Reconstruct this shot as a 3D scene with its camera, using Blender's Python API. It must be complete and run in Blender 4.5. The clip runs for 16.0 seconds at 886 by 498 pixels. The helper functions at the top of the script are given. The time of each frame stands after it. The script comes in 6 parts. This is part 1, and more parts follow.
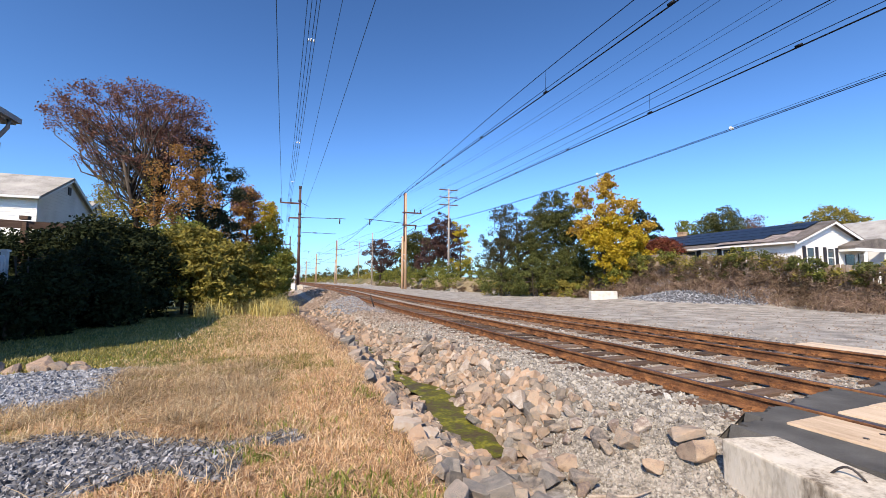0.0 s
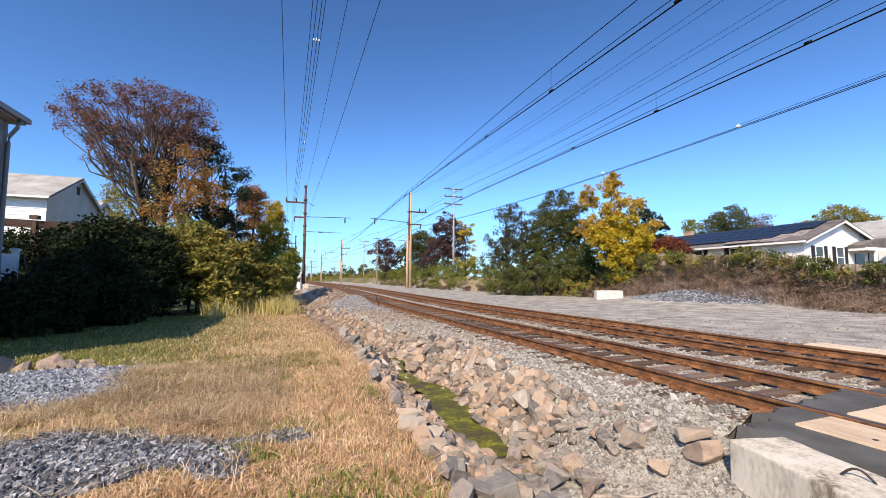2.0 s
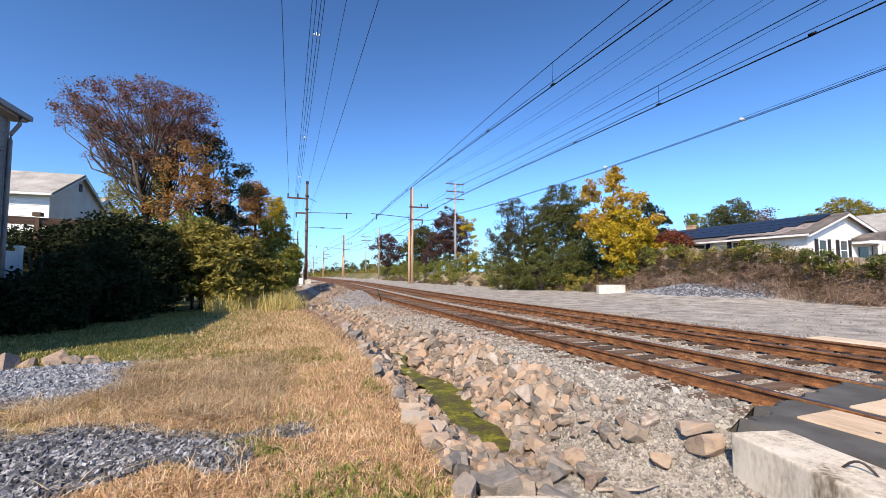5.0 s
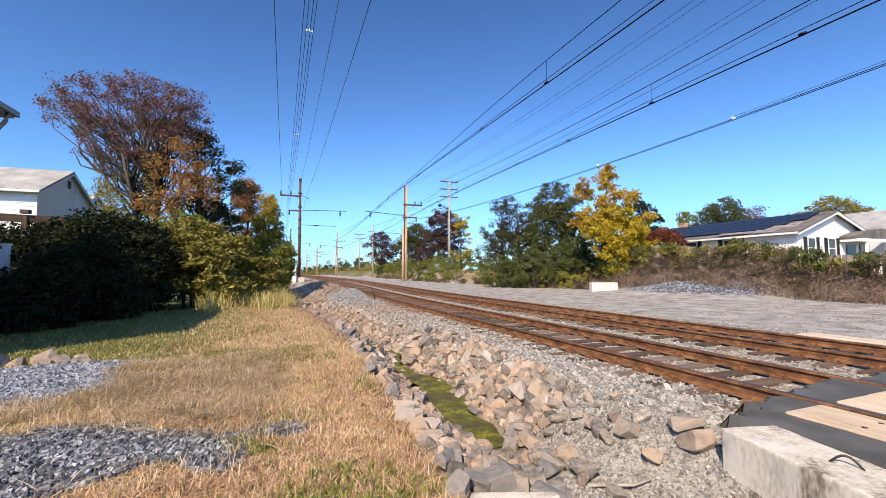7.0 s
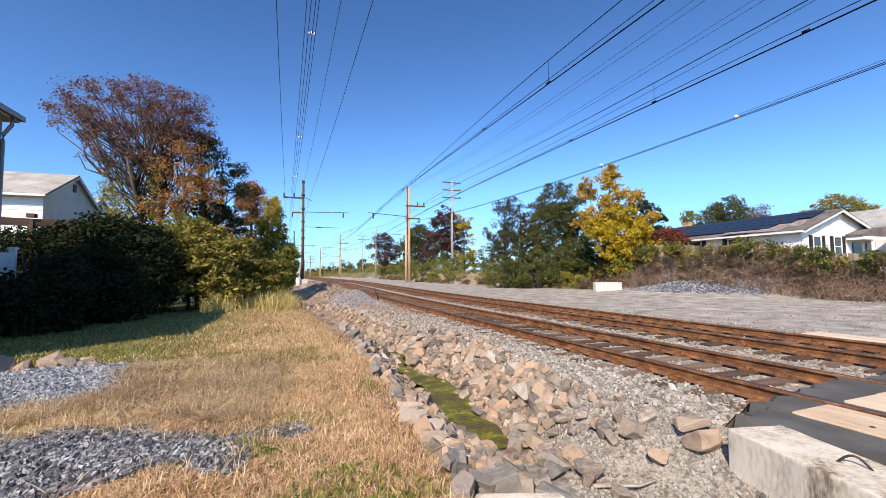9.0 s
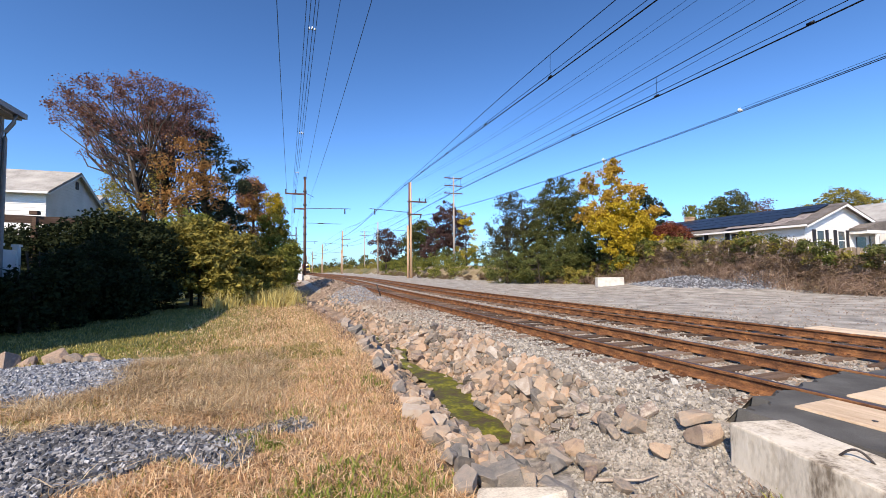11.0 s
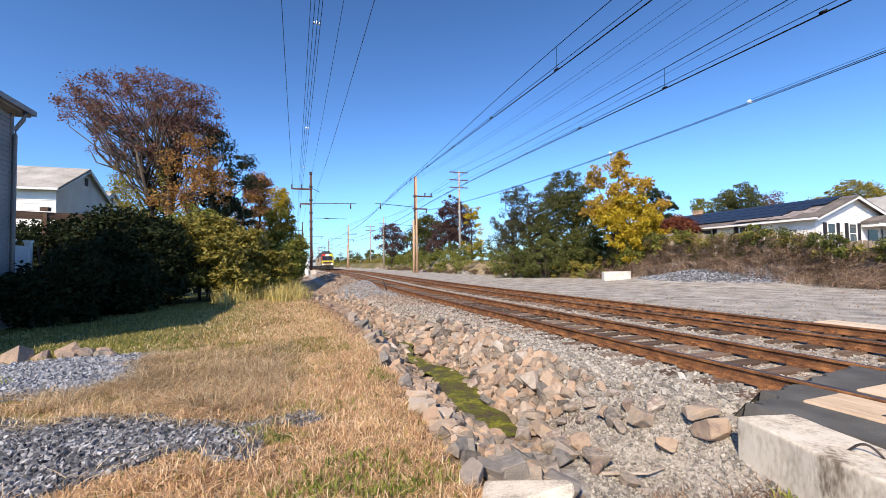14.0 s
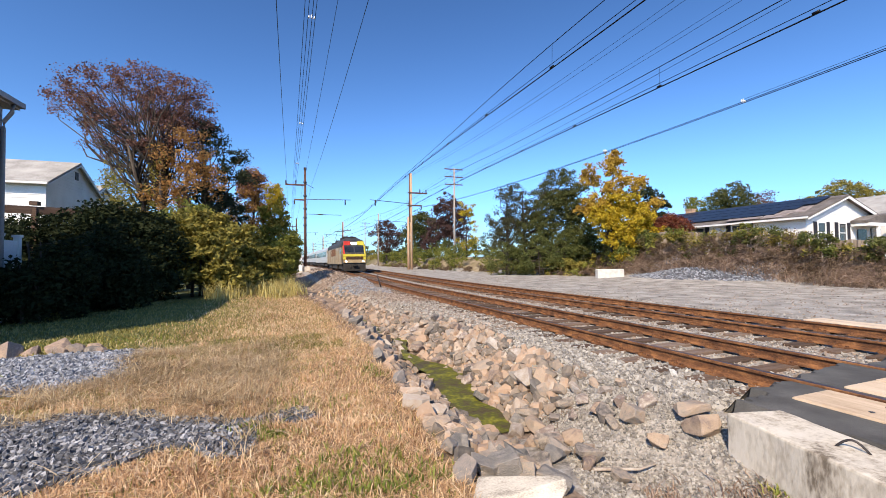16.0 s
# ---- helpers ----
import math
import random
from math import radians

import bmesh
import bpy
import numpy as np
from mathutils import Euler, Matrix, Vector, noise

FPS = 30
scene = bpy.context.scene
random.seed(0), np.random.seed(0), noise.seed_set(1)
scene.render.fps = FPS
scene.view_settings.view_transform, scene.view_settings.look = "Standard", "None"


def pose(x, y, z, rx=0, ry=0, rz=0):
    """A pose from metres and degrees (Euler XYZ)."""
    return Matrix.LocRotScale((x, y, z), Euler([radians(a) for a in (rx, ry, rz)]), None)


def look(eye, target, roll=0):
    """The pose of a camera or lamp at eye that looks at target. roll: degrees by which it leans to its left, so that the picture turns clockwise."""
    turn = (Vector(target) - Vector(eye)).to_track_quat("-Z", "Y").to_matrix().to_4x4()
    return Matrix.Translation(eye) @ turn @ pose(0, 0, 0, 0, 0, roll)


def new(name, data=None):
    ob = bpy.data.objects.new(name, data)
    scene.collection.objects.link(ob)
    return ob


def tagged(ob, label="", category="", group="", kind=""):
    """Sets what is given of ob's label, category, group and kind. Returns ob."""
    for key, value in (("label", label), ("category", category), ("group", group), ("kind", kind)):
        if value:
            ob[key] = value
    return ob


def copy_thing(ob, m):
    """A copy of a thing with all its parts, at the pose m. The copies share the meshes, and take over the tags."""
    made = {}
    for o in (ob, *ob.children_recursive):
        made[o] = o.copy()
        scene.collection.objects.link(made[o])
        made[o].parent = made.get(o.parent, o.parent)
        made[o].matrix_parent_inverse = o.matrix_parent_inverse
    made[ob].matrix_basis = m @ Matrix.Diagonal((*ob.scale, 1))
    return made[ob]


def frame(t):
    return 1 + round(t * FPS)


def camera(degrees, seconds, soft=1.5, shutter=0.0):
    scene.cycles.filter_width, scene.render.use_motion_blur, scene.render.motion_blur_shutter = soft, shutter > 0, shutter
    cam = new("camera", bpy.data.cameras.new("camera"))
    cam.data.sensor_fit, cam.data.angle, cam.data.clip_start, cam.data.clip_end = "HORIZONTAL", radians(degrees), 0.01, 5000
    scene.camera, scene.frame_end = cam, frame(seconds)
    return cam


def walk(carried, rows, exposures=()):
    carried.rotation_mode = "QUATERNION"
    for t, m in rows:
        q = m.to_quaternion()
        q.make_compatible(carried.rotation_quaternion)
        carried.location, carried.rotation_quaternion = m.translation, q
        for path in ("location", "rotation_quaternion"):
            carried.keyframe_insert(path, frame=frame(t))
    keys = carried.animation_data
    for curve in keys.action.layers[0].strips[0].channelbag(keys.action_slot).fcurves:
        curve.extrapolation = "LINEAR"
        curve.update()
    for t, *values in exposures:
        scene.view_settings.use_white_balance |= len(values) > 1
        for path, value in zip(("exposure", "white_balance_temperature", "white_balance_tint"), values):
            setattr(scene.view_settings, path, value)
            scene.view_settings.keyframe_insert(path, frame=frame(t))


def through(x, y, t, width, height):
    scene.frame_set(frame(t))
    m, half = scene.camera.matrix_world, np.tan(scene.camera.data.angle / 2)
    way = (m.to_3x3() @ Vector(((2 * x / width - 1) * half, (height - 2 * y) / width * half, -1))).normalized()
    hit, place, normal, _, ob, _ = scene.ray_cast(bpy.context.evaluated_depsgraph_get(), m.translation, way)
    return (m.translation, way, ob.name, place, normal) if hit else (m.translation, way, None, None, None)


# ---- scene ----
cam = camera(94.24, 16.0, soft=0.5)
ROWS = [
    (0, pose(0, 0, 1.5, 94.399, 0.000, -21.118)),
    (0.5, pose(0, 0, 1.5, 94.361, -0.044, -20.946)),
    (1, pose(0, 0, 1.5, 94.304, -0.114, -20.781)),
    (1.5, pose(0, 0, 1.5, 94.311, -0.078, -20.617)),
    (2, pose(0, 0, 1.5, 94.285, -0.067, -20.437)),
    (2.5, pose(0, 0, 1.5, 94.252, -0.043, -20.321)),
    (3, pose(0, 0, 1.5, 94.171, 0.003, -20.217)),
    (3.5, pose(0, 0, 1.5, 94.058, 0.088, -20.111)),
    (4, pose(0, 0, 1.5, 93.903, 0.134, -19.998)),
    (6.5, pose(0, 0, 1.5, 93.315, 0.264, -20.820)),
    (7, pose(0, 0, 1.5, 93.295, 0.240, -21.017)),
    (7.5, pose(0, 0, 1.5, 93.341, 0.322, -21.059)),
    (8, pose(0, 0, 1.5, 93.422, 0.412, -20.943)),
    (8.5, pose(0, 0, 1.5, 93.450, 0.546, -20.754)),
    (9, pose(0, 0, 1.5, 93.421, 0.589, -20.568)),
    (11.5, pose(0, 0, 1.5, 92.672, 0.893, -20.180)),
    (12, pose(0, 0, 1.5, 92.556, 0.987, -19.987)),
    (12.5, pose(0, 0, 1.5, 92.410, 1.000, -19.815)),
    (13, pose(0, 0, 1.5, 92.283, 1.011, -19.660)),
    (13.5, pose(0, 0, 1.5, 92.145, 0.974, -19.531)),
    (14, pose(0, 0, 1.5, 92.065, 0.941, -19.493)),
    (14.5, pose(0, 0, 1.5, 91.973, 0.914, -19.554)),
    (15, pose(0, 0, 1.5, 91.884, 0.852, -19.676)),
    (15.5, pose(0, 0, 1.5, 91.786, 0.821, -19.826)),
    (16, pose(0, 0, 1.5, 91.623, 0.667, -20.250)),
]
walk(cam, ROWS)

# ---- world, sun, exposure ----
SUN_EL, SUN_DIR = radians(40.5), Vector((0.66, 0.75, 0)).normalized()   # the way the light travels over the ground
world = bpy.data.worlds.new("sky")
scene.world = world
world.use_nodes = True
wn = world.node_tree.nodes
sky = wn.new("ShaderNodeTexSky")
sky.sky_type = "NISHITA"
sky.sun_disc = False
sky.sun_elevation = SUN_EL
sky.sun_rotation = math.atan2(-SUN_DIR.x, -SUN_DIR.y)
sky.air_density, sky.dust_density, sky.ozone_density = 1.0, 0.8, 2.5
wn["Background"].inputs["Strength"].default_value = 0.105 * 0.75
clear = wn.new("ShaderNodeVectorMath")
clear.operation = "MULTIPLY"
clear.inputs[1].default_value = (0.60, 0.92, 1.33)
world.node_tree.links.new(sky.outputs[0], clear.inputs[0])
# a deeper zenith and a brighter haze towards the horizon
tone, depth, most, deep = wn.new("ShaderNodeRGBToBW"), wn.new("ShaderNodeMath"), wn.new("ShaderNodeMath"), wn.new("ShaderNodeVectorMath")
depth.operation, most.operation, deep.operation = "POWER", "MINIMUM", "SCALE"
depth.inputs[1].default_value, most.inputs[1].default_value = 0.42, 1.78
world.node_tree.links.new(clear.outputs[0], tone.inputs[0])
world.node_tree.links.new(tone.outputs[0], depth.inputs[0])
world.node_tree.links.new(depth.outputs[0], most.inputs[0])
world.node_tree.links.new(clear.outputs[0], deep.inputs[0])
world.node_tree.links.new(most.outputs[0], deep.inputs["Scale"])
world.node_tree.links.new(deep.outputs[0], wn["Background"].inputs["Color"])
sun_data = bpy.data.lights.new("sun", "SUN")
sun_data.energy, sun_data.angle, sun_data.color = 5.0, radians(0.5), (1.0, 0.84, 0.63)
sun = new("sun", sun_data)
sun.matrix_world = look((0, 0, 60), Vector((0, 0, 60)) + SUN_DIR * math.cos(SUN_EL) - Vector((0, 0, math.sin(SUN_EL))))
scene.view_settings.exposure = 0.45

# ---- materials ----


def material(name, colours, scale=4.0, rough=0.85, bump=0.3, fine=40.0, metal=0.0, per="", spread=0.5, spec=0.3, through=0.0, stretch=(1, 1, 1)):
    """A node material: colours blended by coarse and fine noise, and by a random value per piece ('object' or 'island')."""
    m = bpy.data.materials.new(name)
    m.use_nodes = True
    nt = m.node_tree
    n, l = nt.nodes, nt.links.new
    b = n["Principled BSDF"]
    tc = n.new("ShaderNodeTexCoord")
    mp = n.new("ShaderNodeMapping")
    mp.inputs["Scale"].default_value = stretch
    l(tc.outputs["Object"], mp.inputs["Vector"])
    big, small = n.new("ShaderNodeTexNoise"), n.new("ShaderNodeTexNoise")
    big.inputs["Scale"].default_value, small.inputs["Scale"].default_value = scale, fine
    big.inputs["Detail"].default_value, small.inputs["Detail"].default_value = 5, 4
    for t in (big, small):
        l(mp.outputs[0], t.inputs["Vector"])
    add = n.new("ShaderNodeMath")
    add.operation = "MULTIPLY_ADD"
    l(small.outputs[0], add.inputs[0])
    add.inputs[1].default_value = 0.6
    l(big.outputs[0], add.inputs[2])
    last = add
    off = 0.8
    if per:
        rnd = n.new("ShaderNodeObjectInfo" if per == "object" else "ShaderNodeNewGeometry")
        two = n.new("ShaderNodeMath")
        two.operation = "MULTIPLY_ADD"
        l(rnd.outputs["Random" if per == "object" else "Random Per Island"], two.inputs[0])
        two.inputs[1].default_value = spread * 2
        l(add.outputs[0], two.inputs[2])
        last, off = two, 0.8 + spread
    rng = n.new("ShaderNodeMapRange")
    half = 0.24 + spread * (0.85 if per else 0)
    rng.inputs["From Min"].default_value, rng.inputs["From Max"].default_value = off - half, off + half
    l(last.outputs[0], rng.inputs["Value"])
    ramp = n.new("ShaderNodeValToRGB")
    els = ramp.color_ramp.elements
    while len(els) < len(colours):
        els.new(0.5)
    for i, c in enumerate(colours):
        els[i].position = i / max(1, len(colours) - 1)
        els[i].color = (*c, 1)
    l(rng.outputs[0], ramp.inputs[0])
    l(ramp.outputs[0], b.inputs["Base Color"])
    b.inputs["Roughness"].default_value, b.inputs["Metallic"].default_value = rough, metal
    b.inputs["Specular IOR Level"].default_value = spec
    if bump:
        bp = n.new("ShaderNodeBump")
        bp.inputs["Strength"].default_value, bp.inputs["Distance"].default_value = bump, 0.02
        l(last.outputs[0] if not per else add.outputs[0], bp.inputs["Height"])
        l(bp.outputs[0], b.inputs["Normal"])
    if through:
        tr, mix = n.new("ShaderNodeBsdfTranslucent"), n.new("ShaderNodeMixShader")
        l(ramp.outputs[0], tr.inputs["Color"])
        mix.inputs[0].default_value = through
        l(b.outputs[0], mix.inputs[1])
        l(tr.outputs[0], mix.inputs[2])
        l(mix.outputs[0], n["Material Output"].inputs["Surface"])
    return m


def glow(name, colour, strength):
    m = bpy.data.materials.new(name)
    m.use_nodes = True
    b = m.node_tree.nodes["Principled BSDF"]
    b.inputs["Base Color"].default_value = (*colour, 1)
    b.inputs["Emission Color"].default_value = (*colour, 1)
    b.inputs["Emission Strength"].default_value = strength
    return m


LAWN = material("lawn_soil", [(0.11, 0.066, 0.037), (0.34, 0.22, 0.127), (0.54, 0.39, 0.24)], 1.2, 0.95, 1.0, 55)
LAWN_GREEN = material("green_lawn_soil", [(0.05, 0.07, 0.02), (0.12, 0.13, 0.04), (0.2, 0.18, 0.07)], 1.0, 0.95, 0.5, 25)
BALLAST = material("ballast_bed", [(0.12, 0.105, 0.09), (0.31, 0.272, 0.232), (0.46, 0.415, 0.365)], 9, 0.95, 0.9, 45)
GRAVEL_BED = material("dark_gravel_bed", [(0.03, 0.031, 0.036), (0.085, 0.085, 0.095), (0.19, 0.19, 0.20)], 12, 0.95, 1.0, 60)
DITCH = material("ditch_soil", [(0.08, 0.055, 0.04), (0.24, 0.175, 0.13), (0.38, 0.29, 0.22)], 3, 0.95, 0.8, 25)
LOT = material("lot_gravel", [(0.14, 0.125, 0.108), (0.32, 0.29, 0.255), (0.48, 0.445, 0.40)], 1.3, 0.95, 0.4, 30, stretch=(1, 0.95, 1))
BANK = material("bank_soil", [(0.08, 0.07, 0.035), (0.22, 0.17, 0.10), (0.36, 0.29, 0.20)], 0.8, 0.95, 0.6, 12)
FIELD = material("field", [(0.05, 0.06, 0.02), (0.14, 0.12, 0.05), (0.24, 0.19, 0.10)], 0.1, 0.95, 0.3, 2)
ASPHALT = material("asphalt", [(0.06, 0.056, 0.052), (0.095, 0.09, 0.084), (0.14, 0.132, 0.124)], 2.5, 0.9, 0.4, 120)
STONE_GREY = material("grey_ballast_stone", [(0.10, 0.092, 0.084), (0.29, 0.262, 0.23), (0.47, 0.435, 0.385)], 8, 0.9, 0.3, 60, per="island", spread=0.45)
STONE_BROWN = material("rust_stained_ballast", [(0.09, 0.07, 0.06), (0.27, 0.205, 0.16), (0.44, 0.36, 0.295)], 8, 0.9, 0.3, 60, per="island", spread=0.45)
STONE_BLUE = material("blue_grey_gravel_stone", [(0.07, 0.074, 0.088), (0.23, 0.237, 0.26), (0.45, 0.455, 0.48)], 8, 0.85, 0.3, 60, per="island", spread=0.45)
STONE_DARK = material("dark_gravel_stone", [(0.035, 0.036, 0.041), (0.12, 0.12, 0.13), (0.46, 0.45, 0.46)], 8, 0.85, 0.3, 60, per="island", spread=0.45)
ROCK = material("riprap_rock", [(0.10, 0.09, 0.085), (0.30, 0.25, 0.205), (0.43, 0.315, 0.225), (0.23, 0.17, 0.14), (0.50, 0.43, 0.36)], 2.2, 0.9, 0.9, 16, per="object", spread=0.5)
ROCK_GREY = material("grey_riprap_rock", [(0.11, 0.105, 0.098), (0.24, 0.215, 0.19), (0.36, 0.29, 0.235), (0.50, 0.45, 0.40)], 2.2, 0.9, 0.9, 16, per="object", spread=0.5)
ROCK_STUFF = material("small_riprap", [(0.07, 0.063, 0.058), (0.24, 0.195, 0.155), (0.39, 0.265, 0.18), (0.45, 0.385, 0.32)], 3, 0.9, 0.5, 22, per="island", spread=0.5)
CONCRETE = material("concrete", [(0.24, 0.205, 0.165), (0.52, 0.455, 0.375), (0.68, 0.61, 0.51)], 1.6, 0.9, 0.18, 28)
BLOCK_CAST = material("cast_block", [(0.17, 0.135, 0.10), (0.46, 0.395, 0.315), (0.62, 0.55, 0.455), (0.66, 0.59, 0.50)], 2.4, 0.92, 0.3, 24, stretch=(1.4, 1.4, 0.55))
CONCRETE_WHITE = material("pale_concrete", [(0.44, 0.41, 0.37), (0.58, 0.55, 0.50), (0.66, 0.63, 0.58)], 3, 0.9, 0.2, 40)
RUST = material("rusty_rail_side", [(0.06, 0.026, 0.014), (0.165, 0.072, 0.032), (0.33, 0.15, 0.058)], 8, 0.85, 0.5, 70, metal=0.0, stretch=(1, 0.5, 1))
RAIL_TOP = material("rail_running_face", [(0.06, 0.032, 0.022), (0.11, 0.06, 0.042), (0.18, 0.10, 0.07)], 6, 0.45, 0.05, 90, metal=0.6, stretch=(1, 0.15, 1))
SLEEPER = material("weathered_sleeper", [(0.04, 0.027, 0.02), (0.13, 0.082, 0.056), (0.25, 0.185, 0.145)], 4, 0.95, 0.6, 40, per="object", spread=0.4, stretch=(0.3, 3, 3))
BOARD = material("crossing_timber", [(0.40, 0.28, 0.18), (0.62, 0.47, 0.33), (0.72, 0.58, 0.43)], 3, 0.85, 0.3, 40, per="object", spread=0.2, stretch=(4, 0.5, 4))
STEEL = material("dark_steel", [(0.03, 0.025, 0.025), (0.06, 0.05, 0.048), (0.10, 0.085, 0.08)], 5, 0.6, 0.1, 50, metal=0.5)
POLE_BROWN = material("rusty_pole", [(0.05, 0.027, 0.022), (0.11, 0.058, 0.046), (0.19, 0.10, 0.075)], 1.5, 0.8, 0.3, 20, stretch=(2, 2, 0.4))
POLE_TAN = material("wooden_pole", [(0.32, 0.19, 0.115), (0.54, 0.35, 0.225), (0.66, 0.46, 0.31)], 2, 0.85, 0.3, 30, stretch=(4, 4, 0.3))
POLE_GREY = material("grey_wooden_pole", [(0.28, 0.22, 0.18), (0.42, 0.35, 0.29), (0.52, 0.45, 0.38)], 2, 0.85, 0.3, 30, stretch=(4, 4, 0.3))
WIRE = material("wire", [(0.012, 0.013, 0.016), (0.02, 0.021, 0.025)], 3, 0.5, 0, 20, metal=0.7)
GLASS_INS = material("white_insulator", [(0.7, 0.72, 0.72), (0.85, 0.87, 0.87)], 5, 0.15, 0, 30, spec=0.6)
SIDING = material("white_siding", [(0.66, 0.64, 0.61), (0.77, 0.75, 0.73), (0.82, 0.81, 0.79)], 0.9, 0.7, 0.05, 14)
SIDING_GREY = material("grey_siding", [(0.20, 0.205, 0.215), (0.27, 0.275, 0.285), (0.32, 0.325, 0.335)], 0.9, 0.7, 0.05, 14)
ROOF_GREY = material("grey_shingles", [(0.24, 0.225, 0.21), (0.36, 0.34, 0.32), (0.45, 0.43, 0.40)], 1.0, 0.95, 0.4, 14)
ROOF_DARK = material("dark_shingles", [(0.075, 0.065, 0.06), (0.15, 0.13, 0.12), (0.24, 0.21, 0.19)], 1.0, 0.95, 0.4, 12)
ROOF_WORN = material("worn_roof_patch", [(0.13, 0.105, 0.10), (0.25, 0.21, 0.20), (0.36, 0.31, 0.29)], 2.0, 0.95, 0.4, 12)
SOLAR = material("solar_glass", [(0.012, 0.015, 0.024), (0.02, 0.025, 0.038)], 1.0, 0.35, 0, 8, spec=0.25)
TRIM = material("white_trim", [(0.70, 0.69, 0.67), (0.80, 0.79, 0.78)], 2, 0.5, 0, 30)
SHUTTER = material("black_shutter", [(0.015, 0.014, 0.018), (0.035, 0.032, 0.04)], 3, 0.6, 0.1, 30)
PANE = material("window_glass", [(0.03, 0.035, 0.04), (0.06, 0.07, 0.08)], 0.8, 0.06, 0, 4, spec=0.6)
DARK_WOOD = material("dark_stained_wood", [(0.05, 0.03, 0.022), (0.09, 0.055, 0.04), (0.15, 0.10, 0.075)], 3, 0.85, 0.3, 40, stretch=(0.4, 0.4, 4))
FENCE_WOOD = material("weathered_fence_boards", [(0.20, 0.15, 0.11), (0.34, 0.27, 0.21), (0.46, 0.38, 0.31)], 2, 0.9, 0.4, 30, per="object", spread=0.3, stretch=(4, 4, 0.5))
BARK = material("bark", [(0.03, 0.023, 0.018), (0.065, 0.05, 0.04), (0.11, 0.09, 0.072)], 3, 0.95, 0.7, 25, stretch=(2, 2, 0.5))
TWIG = material("dry_twigs", [(0.10, 0.062, 0.046), (0.24, 0.16, 0.115), (0.42, 0.31, 0.23)], 3, 0.95, 0.2, 25, per="island", spread=0.4)


def leaves(name, colours, through=0.35, spec=0.25):
    return material(name, colours, 0.7, 0.6, 0, 9, per="island", spread=0.5, spec=spec, through=through)


LEAF_RED = leaves("bronze_red_leaves", [(0.065, 0.034, 0.029), (0.18, 0.085, 0.065), (0.33, 0.185, 0.135)])
LEAF_ORANGE = leaves("orange_leaves", [(0.13, 0.07, 0.026), (0.35, 0.175, 0.055), (0.54, 0.33, 0.115)])
LEAF_GREEN = leaves("dark_green_leaves", [(0.026, 0.034, 0.01), (0.09, 0.10, 0.029), (0.20, 0.195, 0.06)])
# green leaves with the house's shade put into their colour
LEAF_SHADE = leaves("shade_tinted_leaves", [(0.012, 0.02, 0.01), (0.024, 0.032, 0.014), (0.045, 0.052, 0.022)], 0.15, 0.06)
LEAF_OLIVE = leaves("olive_leaves", [(0.07, 0.07, 0.018), (0.25, 0.215, 0.045), (0.48, 0.39, 0.09)])
LEAF_YELLOW = leaves("yellow_leaves", [(0.20, 0.14, 0.015), (0.50, 0.36, 0.025), (0.65, 0.50, 0.04)])
LEAF_PURPLE = leaves("purple_leaves", [(0.042, 0.024, 0.024), (0.105, 0.056, 0.052), (0.19, 0.115, 0.095)])
LEAF_CRIMSON = leaves("crimson_leaves", [(0.08, 0.03, 0.02), (0.20, 0.05, 0.03), (0.26, 0.12, 0.05)])
LEAF_BRIGHT = leaves("yellow_green_leaves", [(0.08, 0.10, 0.02), (0.20, 0.21, 0.04), (0.34, 0.32, 0.07)])
LEAF_GOLD = leaves("gold_leaves", [(0.22, 0.12, 0.02), (0.46, 0.29, 0.035), (0.62, 0.45, 0.09)])
LEAF_DUSK = leaves("dusky_leaves", [(0.03, 0.033, 0.016), (0.085, 0.085, 0.04), (0.17, 0.155, 0.08)])
LEAF_MID = leaves("mid_green_leaves", [(0.04, 0.05, 0.014), (0.115, 0.13, 0.034), (0.23, 0.225, 0.07)])
CONIFER = leaves("conifer_needles", [(0.014, 0.022, 0.012), (0.03, 0.042, 0.02), (0.06, 0.07, 0.03)], 0.15)
LEAF_BROWN = leaves("dead_brown_leaves", [(0.07, 0.045, 0.03), (0.17, 0.115, 0.075), (0.30, 0.22, 0.14)])
STRAW = leaves("straw_grass", [(0.25, 0.135, 0.07), (0.74, 0.49, 0.28), (0.92, 0.76, 0.52)], 0.35)
MAT = leaves("weathered_matted_grass", [(0.14, 0.09, 0.05), (0.46, 0.33, 0.19), (0.88, 0.72, 0.48)], 0.3)
GRASS = leaves("lawn_grass", [(0.08, 0.08, 0.02), (0.27, 0.235, 0.06), (0.58, 0.47, 0.20)], 0.3)
GRASS_GREEN = leaves("fresh_weeds", [(0.10, 0.14, 0.02), (0.24, 0.27, 0.05), (0.38, 0.36, 0.10)], 0.35)
REED = leaves("yellow_reeds", [(0.30, 0.24, 0.08), (0.56, 0.46, 0.16), (0.66, 0.56, 0.26)], 0.35)
WATER = material("algae_water", [(0.06, 0.042, 0.026), (0.085, 0.066, 0.03), (0.09, 0.09, 0.014), (0.17, 0.16, 0.018), (0.27, 0.25, 0.035)], 3.2, 0.55, 0.6, 17, spec=0.1)

# ---- building helpers ----
RIGHT, AHEAD = Vector((0.933, -0.360, 0)), Vector((0.360, 0.933, 0))


